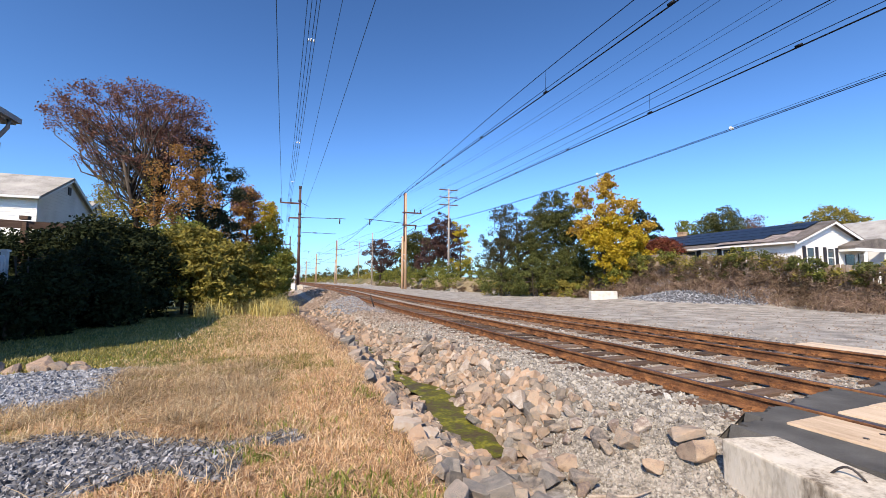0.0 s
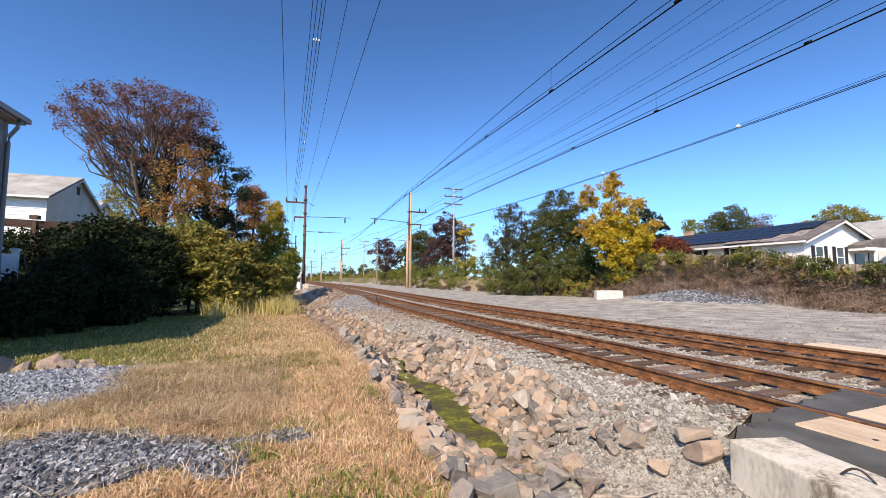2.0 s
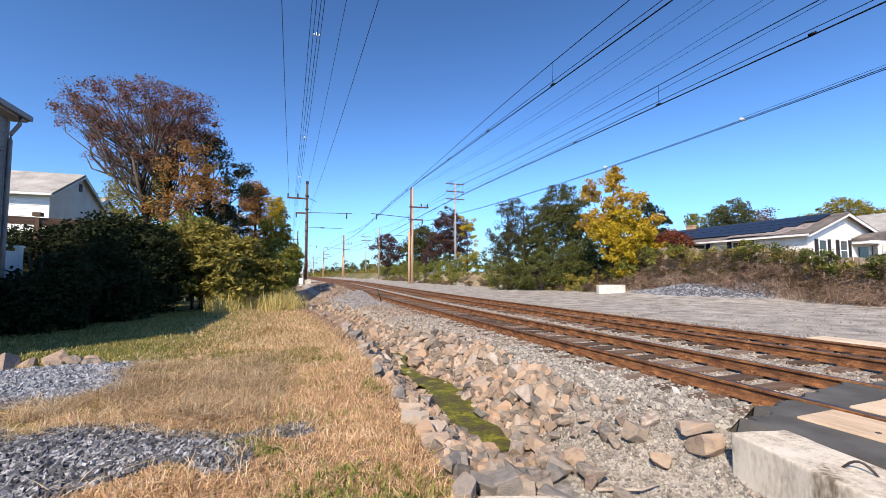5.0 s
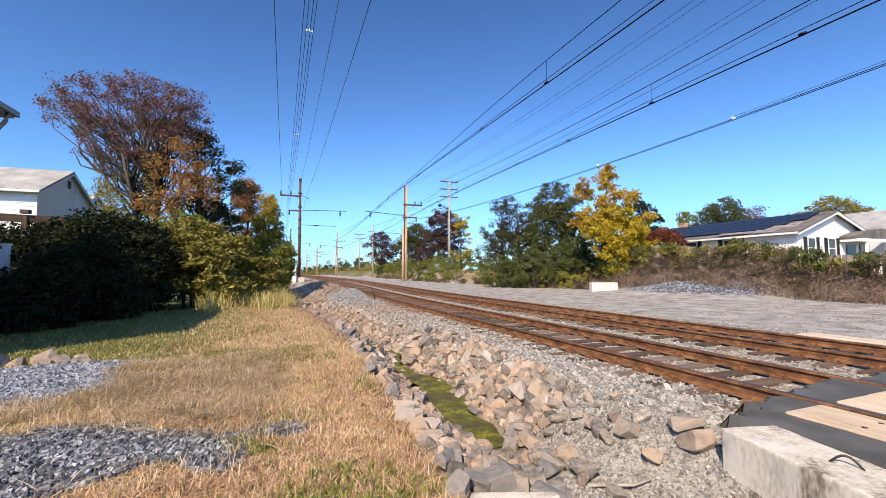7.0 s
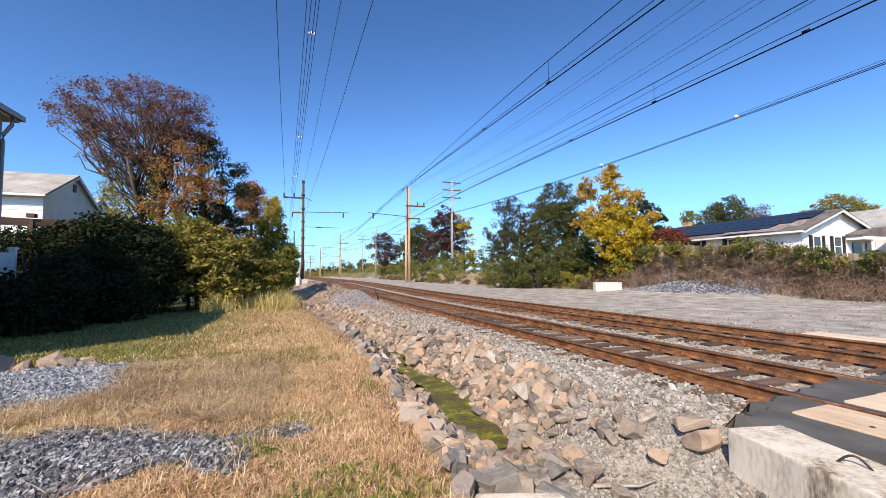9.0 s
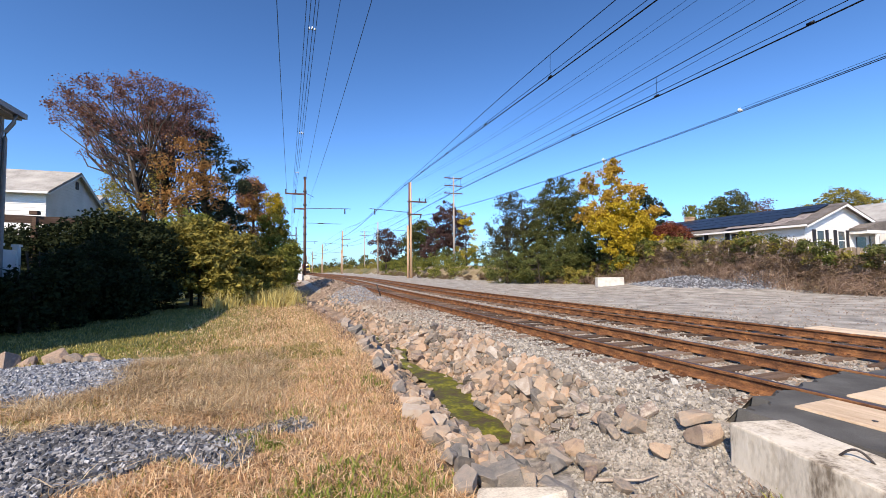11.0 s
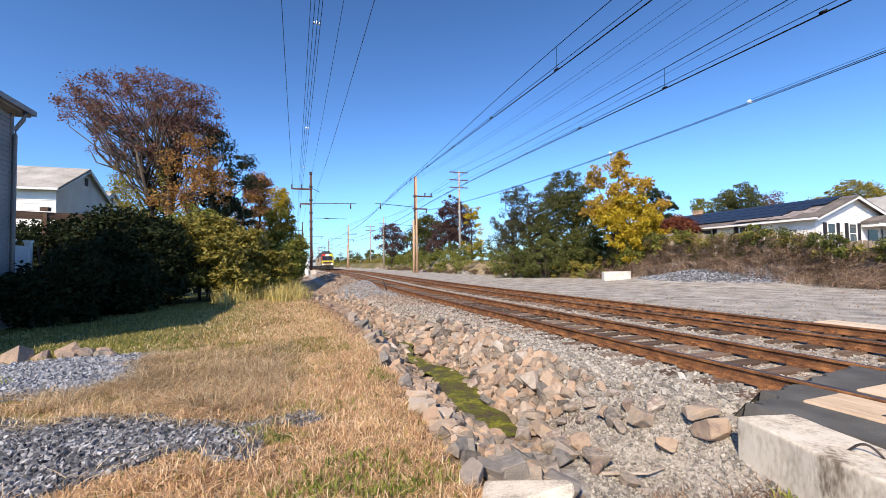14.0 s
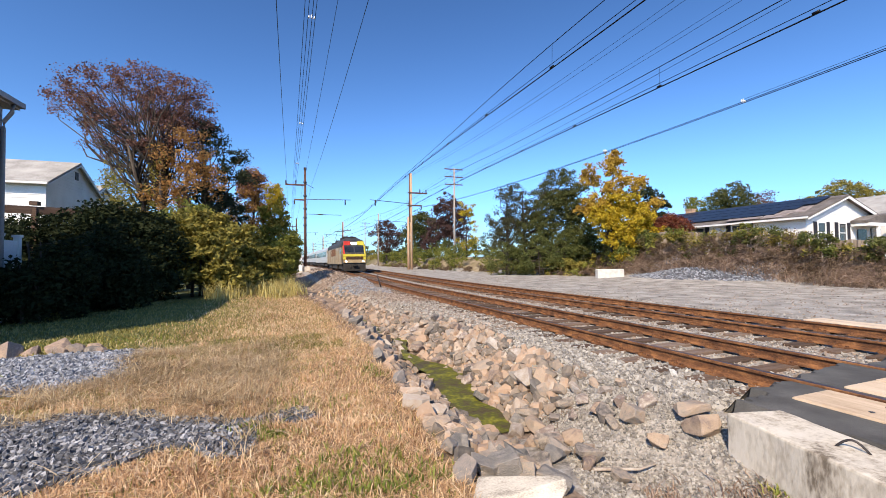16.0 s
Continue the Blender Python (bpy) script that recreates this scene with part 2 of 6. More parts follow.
def part(name, bm, mat, parent=None, label=""):
    """Links a bmesh or a mesh as one mesh object under a thing or a part."""
    if isinstance(bm, bmesh.types.BMesh):
        me = bpy.data.meshes.new(name)
        bm.to_mesh(me)
        bm.free()
    else:
        me = bm
    if mat and not me.materials:
        me.materials.append(mat)
    ob = new(name, me)
    if parent:
        ob.parent = parent
    if label:
        ob["label"] = label
    return ob


def thing(name, m, label, category, group="", kind=""):
    ob = new(name)
    ob.matrix_basis = m
    ob.empty_display_size = 0.2
    return tagged(ob, label, category, group, kind)


def arrays(name, verts, faces, smooth=False):
    """A mesh from numpy arrays of vertices and of faces of one size."""
    me = bpy.data.meshes.new(name)
    verts, faces = np.asarray(verts, dtype=np.float32), np.asarray(faces, dtype=np.int32)
    k = faces.shape[1]
    me.vertices.add(len(verts))
    me.vertices.foreach_set("co", verts.ravel())
    me.loops.add(faces.size)
    me.loops.foreach_set("vertex_index", faces.ravel())
    me.polygons.add(len(faces))
    me.polygons.foreach_set("loop_start", np.arange(0, faces.size, k, dtype=np.int32))
    me.polygons.foreach_set("loop_total", np.full(len(faces), k, dtype=np.int32))
    me.update(calc_edges=True)
    me.polygons.foreach_set("use_smooth", np.full(len(faces), smooth, dtype=bool))
    return me


def box(bm, x0, x1, y0, y1, z0, z1, bevel=0.0):
    r = bmesh.ops.create_cube(bm, size=1, matrix=Matrix.Translation(((x0 + x1) / 2, (y0 + y1) / 2, (z0 + z1) / 2)) @ Matrix.Diagonal((x1 - x0, y1 - y0, z1 - z0, 1)))
    if bevel:
        edges = list({e for v in r["verts"] for e in v.link_edges})
        bmesh.ops.bevel(bm, geom=edges, offset=bevel, segments=2, affect="EDGES", profile=0.6)
    return bm


def boxes(*dims, bevel=0.0):
    bm = bmesh.new()
    for d in dims:
        box(bm, *d, bevel=bevel)
    return bm


def tube(bm, points, r0, r1=None, sides=6):
    """A tapered tube along points, closed at its ends."""
    r1 = r0 if r1 is None else r1
    points = [Vector(p) for p in points]
    rings = []
    for i, p in enumerate(points):
        d = (points[min(i + 1, len(points) - 1)] - points[max(i - 1, 0)]).normalized()
        u = d.orthogonal().normalized() if abs(d.z) > 0.9 else d.cross(Vector((0, 0, 1))).normalized()
        v = d.cross(u)
        r = r0 + (r1 - r0) * i / (len(points) - 1)
        rings.append([bm.verts.new(p + (u * math.cos(a) + v * math.sin(a)) * r) for a in (2 * math.pi * k / sides for k in range(sides))])
    for a, b in zip(rings, rings[1:]):
        for k in range(sides):
            bm.faces.new((a[k], a[(k + 1) % sides], b[(k + 1) % sides], b[k])).smooth = sides > 4
    bm.faces.new(rings[0][::-1])
    bm.faces.new(rings[-1])
    return bm


def prism(bm, outline, y0, y1):
    """A prism along y over an outline of (x, z)."""
    a = [bm.verts.new((x, y0, z)) for x, z in outline]
    b = [bm.verts.new((x, y1, z)) for x, z in outline]
    k = len(outline)
    for i in range(k):
        bm.faces.new((a[i], a[(i + 1) % k], b[(i + 1) % k], b[i]))
    bm.faces.new(a[::-1])
    bm.faces.new(b)
    bmesh.ops.recalc_face_normals(bm, faces=bm.faces)
    return bm


# ---- the lie of the land ----
RAIL_Z = 0.14
BEND = ((-40, 0.0), (18, 0.0), (26, 0.2), (35, 0.75), (46, 1.25), (58, 1.5), (70, 1.35), (82, 1.1), (117, 0.7), (145, 0.35), (200, 0.0), (320, -2.0), (600, -12.0))
RISE = ((-40, 0.0), (40, 0.0), (54, 0.08), (80, 0.3), (120, 0.4), (150, 0.45), (600, 0.45))


def along(table, y, reach=3.0):
    xs = np.array([p[0] for p in table], dtype=float)
    ys = np.array([p[1] for p in table], dtype=float)
    return sum(np.interp(np.asarray(y) + o * reach, xs, ys) for o in (-2, -1, 0, 1, 2)) / 5


DITCH_X = ((-10, 1.9), (3, 2.0), (4.3, 2.5), (6.6, 2.72), (9, 2.82), (13, 2.65), (17, 2.1), (22, 1.3), (30, 0.9), (60, 0.6), (90, 0.6))
DITCH_D = ((-10, 0.55), (2, 0.22), (3.4, 0.30), (4.5, 0.68), (12, 0.66), (18, 0.5), (26, 0.45), (45, 0.3), (80, 0.0))


def smooth_step(a, b, x):
    t = np.clip((x - a) / (b - a), 0, 1)
    return t * t * (3 - 2 * t)


def waves(x, y):
    return (np.sin(x * 1.7 + y * 0.9) + np.sin(x * 0.8 - y * 1.3 + 2) + np.sin(x * 3.1 + y * 2.7 + 1) * 0.5 + np.sin(x * 5.3 - y * 4.1) * 0.35) / 2.85


def height(x, y):
    x, y = np.asarray(x, dtype=float), np.asarray(y, dtype=float)
    c, rise = along(BEND, y), along(RISE, y)
    xd, dd = along(DITCH_X, y), along(DITCH_D, y, 0.35)
    z = 0.03 * waves(x, y)
    # ditch
    left, right = smooth_step(xd - 1.4, xd - 0.3, x), 1 - smooth_step(xd + 0.25, xd + 1.5, x)
    z = z - dd * left * right
    # ballast bed and shoulder
    bed = smooth_step(3.3, 4.55, x - c) * (1 - smooth_step(11.1, 11.9, x - c))
    z = z * (1 - bed) + (-0.075 + rise) * bed + rise * smooth_step(11.1, 13, x - c) * 0.9
    # gravel heap and dirt berm beside the track
    z = z + 0.62 * np.exp(-(((x - 3.5) / 1.35) ** 2 + ((y - 22.5) / 3.6) ** 2)) * (1 - bed)
    z = z + 0.5 * np.exp(-(((x - 3.9) / 1.5) ** 2)) * smooth_step(27, 33, y) * (1 - smooth_step(70, 95, y)) * (0.8 + 0.3 * np.sin(y * 0.55)) * (1 - bed)
    # gravel heap on the lot
    z = z + 0.85 * np.exp(-(((x - 25.0) / 2.4) ** 2 + ((y - 19.5) / 4.0) ** 2))
    # right bank
    bx = 24.6 - 4.5 * smooth_step(26, 60, y) + 0.5 * np.sin(y * 0.7)
    bank = smooth_step(bx, bx + 4.0, x)
    z = z + bank * (1.5 * smooth_step(6, 24, y) + 0.25 + 0.25 * waves(x * 0.7, y * 0.7))
    # hollow before the concrete block
    z = z - 0.20 * np.exp(-(((x - 3.0) / 0.55) ** 2)) * (1 - smooth_step(2.7, 3.7, y))
    # left: the ground falls away softly
    z = z - 0.15 * (1 - smooth_step(-14, -4, x))
    return z


def spaced(*spans):
    out = []
    for a, b, step in spans:
        out.append(np.arange(a, b, step))
    return np.unique(np.concatenate(out))


def dark_gravel(x, y):
    """The dark gravel patch: a tongue that narrows towards the ditch, with a thin spot beyond its tip."""
    if x < -0.3 and y < 4.25 - 0.42 * x and y > 3.52 + 0.30 * float(np.exp(-(((x + 0.95) / 0.35) ** 2))) and x > -9:
        return True
    return ((x + 0.05) / 0.26) ** 2 + ((y - 4.25) / 0.17) ** 2 < 1


def ground_zone(x, y):
    j = 0.12 * waves(x * 3, y * 3) + 0.06 * waves(x * 9, y * 7)
    c = float(along(BEND, y))
    if 3.86 + j < x < 80 and y < 2.75 + j * 0.5:
        return 7
    if dark_gravel(x + j, y + j):
        return 8
    if x < -2.2 + j * 2 and 6.1 + j < y < 8.6:
        return 8
    if ((x - 25) / 2.8) ** 2 + ((y - 19.5) / 4.6) ** 2 < 1 + j or ((x - 3.5) / 1.4) ** 2 + ((y - 22.5) / 3.8) ** 2 < 1 + j:
        return 8
    if 27 < y < 75 and 1.6 + j * 2 < x - c * 0.7 < 4.3 + j * 2:
        return 2
    xd = float(along(DITCH_X, y))
    if x < xd - 1.15 + j * 2:
        if y < 60:
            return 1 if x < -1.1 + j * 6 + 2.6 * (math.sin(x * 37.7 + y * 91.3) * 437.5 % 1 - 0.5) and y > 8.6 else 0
        return 6
    if x < xd + 0.9 + j:
        return 3 if y < 4.1 + j and x > xd - 0.2 else 2 if y < 70 else 6
    if x - c < 12.0 + 3 * j:
        return 3
    bx = 24.6 - 4.5 * float(smooth_step(26, 60, y))
    if x < bx + 0.7 + 4 * j and y < 260:
        return 4
    return 5 if y < 120 and x < 70 else 6


def build_ground():
    xs = spaced((-1500, -100, 100), (-100, -20, 8), (-20, -6, 0.7), (-6, 5.4, 0.11), (5.4, 12.6, 0.2), (12.6, 32, 0.45), (32, 100, 6), (100, 1501, 100))
    ys = spaced((-200, -20, 20), (-20, 1, 1.5), (1, 12, 0.11), (12, 30, 0.25), (30, 70, 0.6), (70, 240, 5), (240, 3001, 80))
    gx, gy = np.meshgrid(xs, ys)
    gz = height(gx, gy)
    verts = np.stack([gx, gy, gz], -1).reshape(-1, 3)
    w = len(xs)
    i = (np.arange(len(ys) - 1)[:, None] * w + np.arange(w - 1)[None, :]).ravel()
    me = arrays("ground", verts, np.stack([i, i + 1, i + w + 1, i + w], -1), smooth=True)
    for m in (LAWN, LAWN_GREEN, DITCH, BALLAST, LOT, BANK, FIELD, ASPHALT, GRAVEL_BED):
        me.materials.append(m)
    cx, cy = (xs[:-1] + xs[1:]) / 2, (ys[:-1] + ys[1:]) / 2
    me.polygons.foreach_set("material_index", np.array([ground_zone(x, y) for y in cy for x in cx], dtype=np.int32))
    return tagged(part("ground", me, None), "dry lawn, gravel and ballast ground beside the railway", "ground", kind="structure")


build_ground()

# ---- railway ----
RAILS = (5.27, 6.74, 8.75, 10.22)
CENTRES = (6.005, 9.485)


def track_x(base, y):
    return base + float(along(BEND, y))


def rail_mesh(x0, side):
    """A flat-bottomed rail swept along the line; the running face is a strip of its own material."""
    head, web, foot = 0.037, 0.010, 0.076
    prof = [(-foot, 0), (-foot, 0.014), (-web - 0.006, 0.034), (-web, 0.045), (-web, 0.125), (-head, 0.138), (-head, 0.164), (-head + 0.008, 0.172),
            (head - 0.008, 0.172), (head, 0.164), (head, 0.138), (web, 0.125), (web, 0.045), (web + 0.006, 0.034), (foot, 0.014), (foot, 0)]
    ys = spaced((-30, 12, 2.0), (12, 100, 1.5), (100, 700, 8))
    n = len(prof)
    verts, faces, idx = [], [], []
    for y in ys:
        x, z = track_x(x0, y), RAIL_Z - 0.172 + float(along(RISE, y))
        verts += [(x + a, y, z + b) for a, b in prof]
    for r in range(len(ys) - 1):
        for k in range(n):
            faces.append((r * n + k, r * n + (k + 1) % n, (r + 1) * n + (k + 1) % n, (r + 1) * n + k))
            idx.append(1 if k == 7 else 0)
    me = arrays("rail", verts, np.array(faces)[:, ::-1])
    me.materials.append(RUST)
    me.materials.append(RAIL_TOP)
    me.polygons.foreach_set("material_index", np.array(idx, dtype=np.int32))
    return me


def build_track(k):
    track = thing("railway_track", pose(0, 0, 0), "rusty railway track on weathered sleepers in grey ballast", "railway track", "railway tracks")
    rng = random.Random(4 + k)
    for x0, s in ((RAILS[2 * k], -1), (RAILS[2 * k + 1], 1)):
        part("rail", rail_mesh(x0, s), None, track, "rust-brown steel rail")
    sl = boxes((-1.3, 1.3, -0.115, 0.115, -0.16, 0.0), bevel=0.012)
    me = bpy.data.meshes.new("sleeper")
    sl.to_mesh(me)
    sl.free()
    me.materials.append(SLEEPER)
    plate = bpy.data.meshes.new("tie_plate")
    bm = boxes((-0.17, 0.17, -0.09, 0.09, 0, 0.016), (-0.13, -0.085, -0.06, -0.03, 0.0, 0.045), (-0.13, -0.085, 0.03, 0.06, 0.0, 0.045), (0.085, 0.13, -0.06, -0.03, 0.0, 0.045),
               (-0.15, 0.0, 0.10, 0.13, 0.0, 0.06))
    bm.to_mesh(plate)
    bm.free()
    plate.materials.append(RUST)
    rest = bmesh.new()
    y = 3.3 if k == 0 else 3.6
    while y < 190:
        x, z = track_x(CENTRES[k], y), RAIL_Z - 0.172 + 0.004 + float(along(RISE, y)) + rng.uniform(-0.008, 0.004)
        turn = -math.degrees(math.atan((track_x(0, y + 1) - track_x(0, y - 1)) / 2))
        if y < 72:
            ob = new("sleeper", me)
            ob.parent = track
            ob.matrix_basis = pose(x + rng.uniform(-0.05, 0.05), y, z, 0, 0, turn + rng.uniform(-0.8, 0.8))
            if y < 30:
                for xr in RAILS[2 * k:2 * k + 2]:
                    pl = new("tie_plate", plate)
                    pl.parent = track
                    pl.matrix_basis = pose(track_x(xr, y), y, z + 0.001, 0, 0, turn + (180 if rng.random() < 0.5 else 0))
        else:
            box(rest, x - 1.3, x + 1.3, y - 0.115, y + 0.115, z - 0.16, z)
        y += 0.545 + rng.uniform(-0.03, 0.03)
    tagged(part("sleepers_beyond", rest, SLEEPER, track), kind="stuff")
    return track


build_track(0)
build_track(1)


# ---- crossing ----
def build_crossing():
    cross = thing("level_crossing", pose(0, 0, 0), "timber crossing panels set in black asphalt between the rails", "crossing", kind="structure")
    # panels beside and between the rails
    for x0, x1, y1 in ((4.56, 5.14, 2.62), (5.42, 5.98, 2.63), (6.02, 6.62, 2.64), (6.88, 7.45, 2.66), (10.38, 10.98, 5.7), (8.88, 9.48, 2.9), (9.52, 10.08, 2.9)):
        part("panel", boxes((x0, x1, y1 - 3.2, y1, -0.06, RAIL_Z + 0.002), bevel=0.015), BOARD, cross)
        part("panel", boxes((x0, x1, y1 - 6.5, y1 - 3.22, -0.06, RAIL_Z + 0.002), bevel=0.015), BOARD, cross)
    bm2 = bmesh.new()
    for y0 in (0.6, 1.4, 2.1):
        for x in (4.72, 4.98):
            tube(bm2, [(x, y0, RAIL_Z), (x, y0, RAIL_Z + 0.006)], 0.022, sides=8)
    part("bolts", bm2, STEEL, cross)
    # asphalt apron, rough-edged
    rng = random.Random(2)
    for x0, x1, yf, yv in ((4.05, 4.56, 2.75, 0.06), (4.56, 5.20, 2.95, 0.05), (5.34, 6.67, 3.05, 0.05), (6.81, 8.68, 3.05, 0.08), (8.82, 10.15, 3.2, 0.06), (10.29, 13.0, 3.3, 0.1)):
        a = bmesh.new()
        n = 14
        top, low = [], []
        for i in range(n + 1):
            x = x0 + (x1 - x0) * i / n
            y = yf + (x - x0) * 0.12 + rng.uniform(-yv, yv)
            top.append((x, y))
        vt = [a.verts.new((x, y, RAIL_Z - 0.02)) for x, y in top]
        vl = [a.verts.new((x, y + 0.16, -0.09)) for x, y in top]
        vb = [a.verts.new((x, -8, RAIL_Z - 0.02)) for x, y in top]
        for i in range(n):
            a.faces.new((vb[i], vb[i + 1], vt[i + 1], vt[i]))
            a.faces.new((vt[i], vt[i + 1], vl[i + 1], vl[i]))
        vs = [a.verts.new((x0 - 0.10, y, -0.2)) for y in (-8, top[0][1])]
        a.faces.new((vb[0], vt[0], vs[1], vs[0]))
        part("asphalt_apron", a, ASPHALT, cross)


build_crossing()


def build_block():
    """A cast concrete block with a lifting hoop."""
    rng = random.Random(3)
    bm = bmesh.new()
    box(bm, -0.25, 0.25, -0.92, 0.92, 0, 0.80, bevel=0.018)
    bmesh.ops.subdivide_edges(bm, edges=[e for e in bm.edges if e.calc_length() > 0.3], cuts=12, use_grid_fill=True)
    for v in bm.verts:
        v.co += Vector((noise.noise(v.co * 3), noise.noise(v.co * 4 + Vector((9, 0, 0))), noise.noise(v.co * 4 + Vector((0, 9, 0))))) * 0.012
    blk = part("concrete_block", bm, BLOCK_CAST)
    blk.matrix_basis = pose(3.44, 1.50, -0.60, 0, 0, -14)
    tagged(blk, "weathered cast concrete block with a rusty lifting hoop", "concrete block")
    hoop = bmesh.new()
    tube(hoop, [(0, -0.09 + 0.18 * i / 8, 0.79 + 0.075 * math.sin(math.pi * i / 8)) for i in range(9)], 0.008, sides=6)
    ob = part("lifting_hoop", hoop, STEEL, blk, "rusty steel lifting hoop")
    ob.matrix_basis = pose(0.04, 0.19, 0, 0, 0, 35)


build_block()


def build_barrier():
    bm = boxes((-1.0, 1.0, -0.3, 0.3, 0, 0.72), bevel=0.05)
    ob = tagged(part("concrete_barrier", bm, CONCRETE_WHITE), "pale concrete block at the edge of the gravel lot", "concrete block")
    ob.matrix_basis = pose(22.9, 25.2, -0.02, 0, 0, -21)


build_barrier()


# ---- poles and wires ----
def pole_thing(name, x, y, z, label, cat, group):
    return thing(name, pose(x, y, z), label, cat, group)


def insulator(bm, x, y, z, h=0.45, r=0.09):
    for i in range(4):
        tube(bm, [(x, y, z + h * i / 4), (x, y, z + h * (i + 0.6) / 4), (x, y, z + h * (i + 1) / 4)], r, r * 0.55, sides=8)
    return bm


def catenary_pole_left(x, y, z, tall=16.0):
    p = pole_thing("catenary_pole", x, y, z, "rusty brown steel catenary pole with crossarms on a concrete footing", "utility pole", "catenary poles")
    part("footing", boxes((-0.75, 0.75, -0.6, 0.6, -0.8, 0.75), bevel=0.06), CONCRETE, p, "pale concrete footing")
    bm = bmesh.new()
    tube(bm, [(0, 0, 0.7), (0, 0, tall * 0.5), (0, 0, tall)], 0.24, 0.17, 10)
    part("shaft", bm, POLE_BROWN, p)
    part("cap", boxes((-0.22, 0.22, -0.22, 0.22, tall - 0.25, tall + 0.15), bevel=0.04), STEEL, p)
    for h, a, b in ((13.3, -2.9, 0.15), (11.0, -1.6, 0.15)):
        part("crossarm", boxes((a, b, -0.26, -0.16, h, h + 0.18), (a, b, 0.16, 0.26, h, h + 0.18), (a + 0.5, a + 0.6, -0.2, 0.2, h + 0.05, h + 0.12)), POLE_BROWN, p)
    for ix, iz in ((-2.8, 13.48), (-1.35, 13.48), (-1.55, 10.4)):
        part("insulator", insulator(bmesh.new(), ix, 0, iz, 0.6, 0.12), STEEL, p, "dark stacked insulator")
    bm = bmesh.new()
    tube(bm, [(0.1, 0, 11.2), (6.2, 0, 11.35), (7.0, 0, 11.35)], 0.05, sides=5)
    tube(bm, [(6.1, 0, 11.3), (6.1, 0, 10.5)], 0.10, sides=6)
    tube(bm, [(0.1, 0, 8.9), (5.5, 0, 8.85)], 0.035, sides=5)
    tube(bm, [(2.0, 0, 8.88), (2.7, 0, 8.87)], 0.09, sides=6)
    tube(bm, [(0.1, 0, 13.6), (1.3, 0, 13.0)], 0.04, sides=5)
    part("bracket", bm, STEEL, p, "thin steel cantilever bracket")
    for h in (2.6, 7.0, 8.2, 9.6, 11.6, 13.7):
        bm = bmesh.new()
        part("band", tube(bm, [(0, 0, h), (0, 0, h + 0.25)], 0.27, sides=10), STEEL, p)
    return p


def catenary_pole_right(x, y, z, tall=15.6):
    p = pole_thing("catenary_pole", x, y, z, "tan twin-post catenary pole with steel crossarms", "utility pole", "catenary poles")
    for dx, h in ((-0.28, tall * 0.55), (0.22, tall)):
        bm = bmesh.new()
        tube(bm, [(dx, 0, -0.5), (dx, 0, h * 0.5), (dx, 0, h)], 0.21, 0.17, 9)
        part("shaft", bm, POLE_TAN, p)
    bm = bmesh.new()
    tube(bm, [(0.05, 0.1, tall * 0.5), (0.05, 0.1, tall * 0.75), (0.1, 0.1, tall)], 0.2, sides=8)
    part("upper_shaft", bm, POLE_BROWN, p)
    for h, a, b in ((12.4, -0.3, 2.9), (10.35, -0.4, 2.0)):
        part("crossarm", boxes((a, b, -0.26, -0.16, h, h + 0.16), (a, b, 0.16, 0.26, h, h + 0.16)), POLE_BROWN, p)
    for ix, iz in ((1.7, 12.55), (2.75, 12.55), (1.9, 9.8)):
        part("insulator", insulator(bmesh.new(), ix, 0, iz, 0.55, 0.12), STEEL, p, "dark stacked insulator")
    bm = bmesh.new()
    tube(bm, [(0, 0, 10.7), (-5.5, 0, 11.05), (-6.4, 0, 11.1)], 0.05, sides=5)
    tube(bm, [(-5.6, 0, 11.0), (-5.6, 0, 10.2)], 0.10, sides=6)
    tube(bm, [(0, 0, 7.7), (-5.8, 0, 7.95)], 0.035, sides=5)
    part("bracket", bm, STEEL, p, "thin steel cantilever bracket")
    return p


POLE_L, POLE_R = (2.05, 67.2, 0.1), (17.9, 63.6, 0.0)
catenary_pole_left(*POLE_L)
catenary_pole_right(*POLE_R)
for i, y in enumerate((148, 228, 310, 395)):
    catenary_pole_left(1.7 - i * 0.9, y, 0.3)
    catenary_pole_right(17.2 - i * 1.2, y + 2, 0.2)


def wood_pole(x, y, z, tall, arms, mat, label):
    p = pole_thing("utility_pole", x, y, z, label, "utility pole", "wooden utility poles")
    bm = bmesh.new()
    tube(bm, [(0, 0, -0.5), (0.06, 0, tall * 0.5), (0.1, 0, tall)], 0.2, 0.13, 9)
    part("shaft", bm, mat, p)
    for h in arms:
        part("crossarm", boxes((-1.75, 1.85, -0.07, 0.07, h, h + 0.16)), POLE_BROWN, p)
        for ix in (-1.5, -0.7, 0.75, 1.6):
            part("insulator", insulator(bmesh.new(), ix, 0, h + 0.15, 0.25, 0.05), STEEL, p)
        bm = bmesh.new()
        tube(bm, [(-0.8, 0.07, h), (0.05, 0.07, h - 0.6)], 0.025, sides=4)
        tube(bm, [(0.9, 0.07, h), (0.05, 0.07, h - 0.6)], 0.025, sides=4)
        part("brace", bm, STEEL, p)
    return p


def build_cabinet():
    c = thing("relay_cabinet", pose(1.15, 66.6, 0.1), "white steel relay cabinet beside the catenary pole", "cabinet")
    part("body", boxes((-0.45, 0.45, -0.35, 0.35, 0.1, 2.6), bevel=0.03), TRIM, c)
    part("plinth", boxes((-0.5, 0.5, -0.4, 0.4, -0.4, 0.1)), CONCRETE, c)
    part("lid", boxes((-0.5, 0.5, -0.4, 0.4, 2.6, 2.68)), TRIM, c)


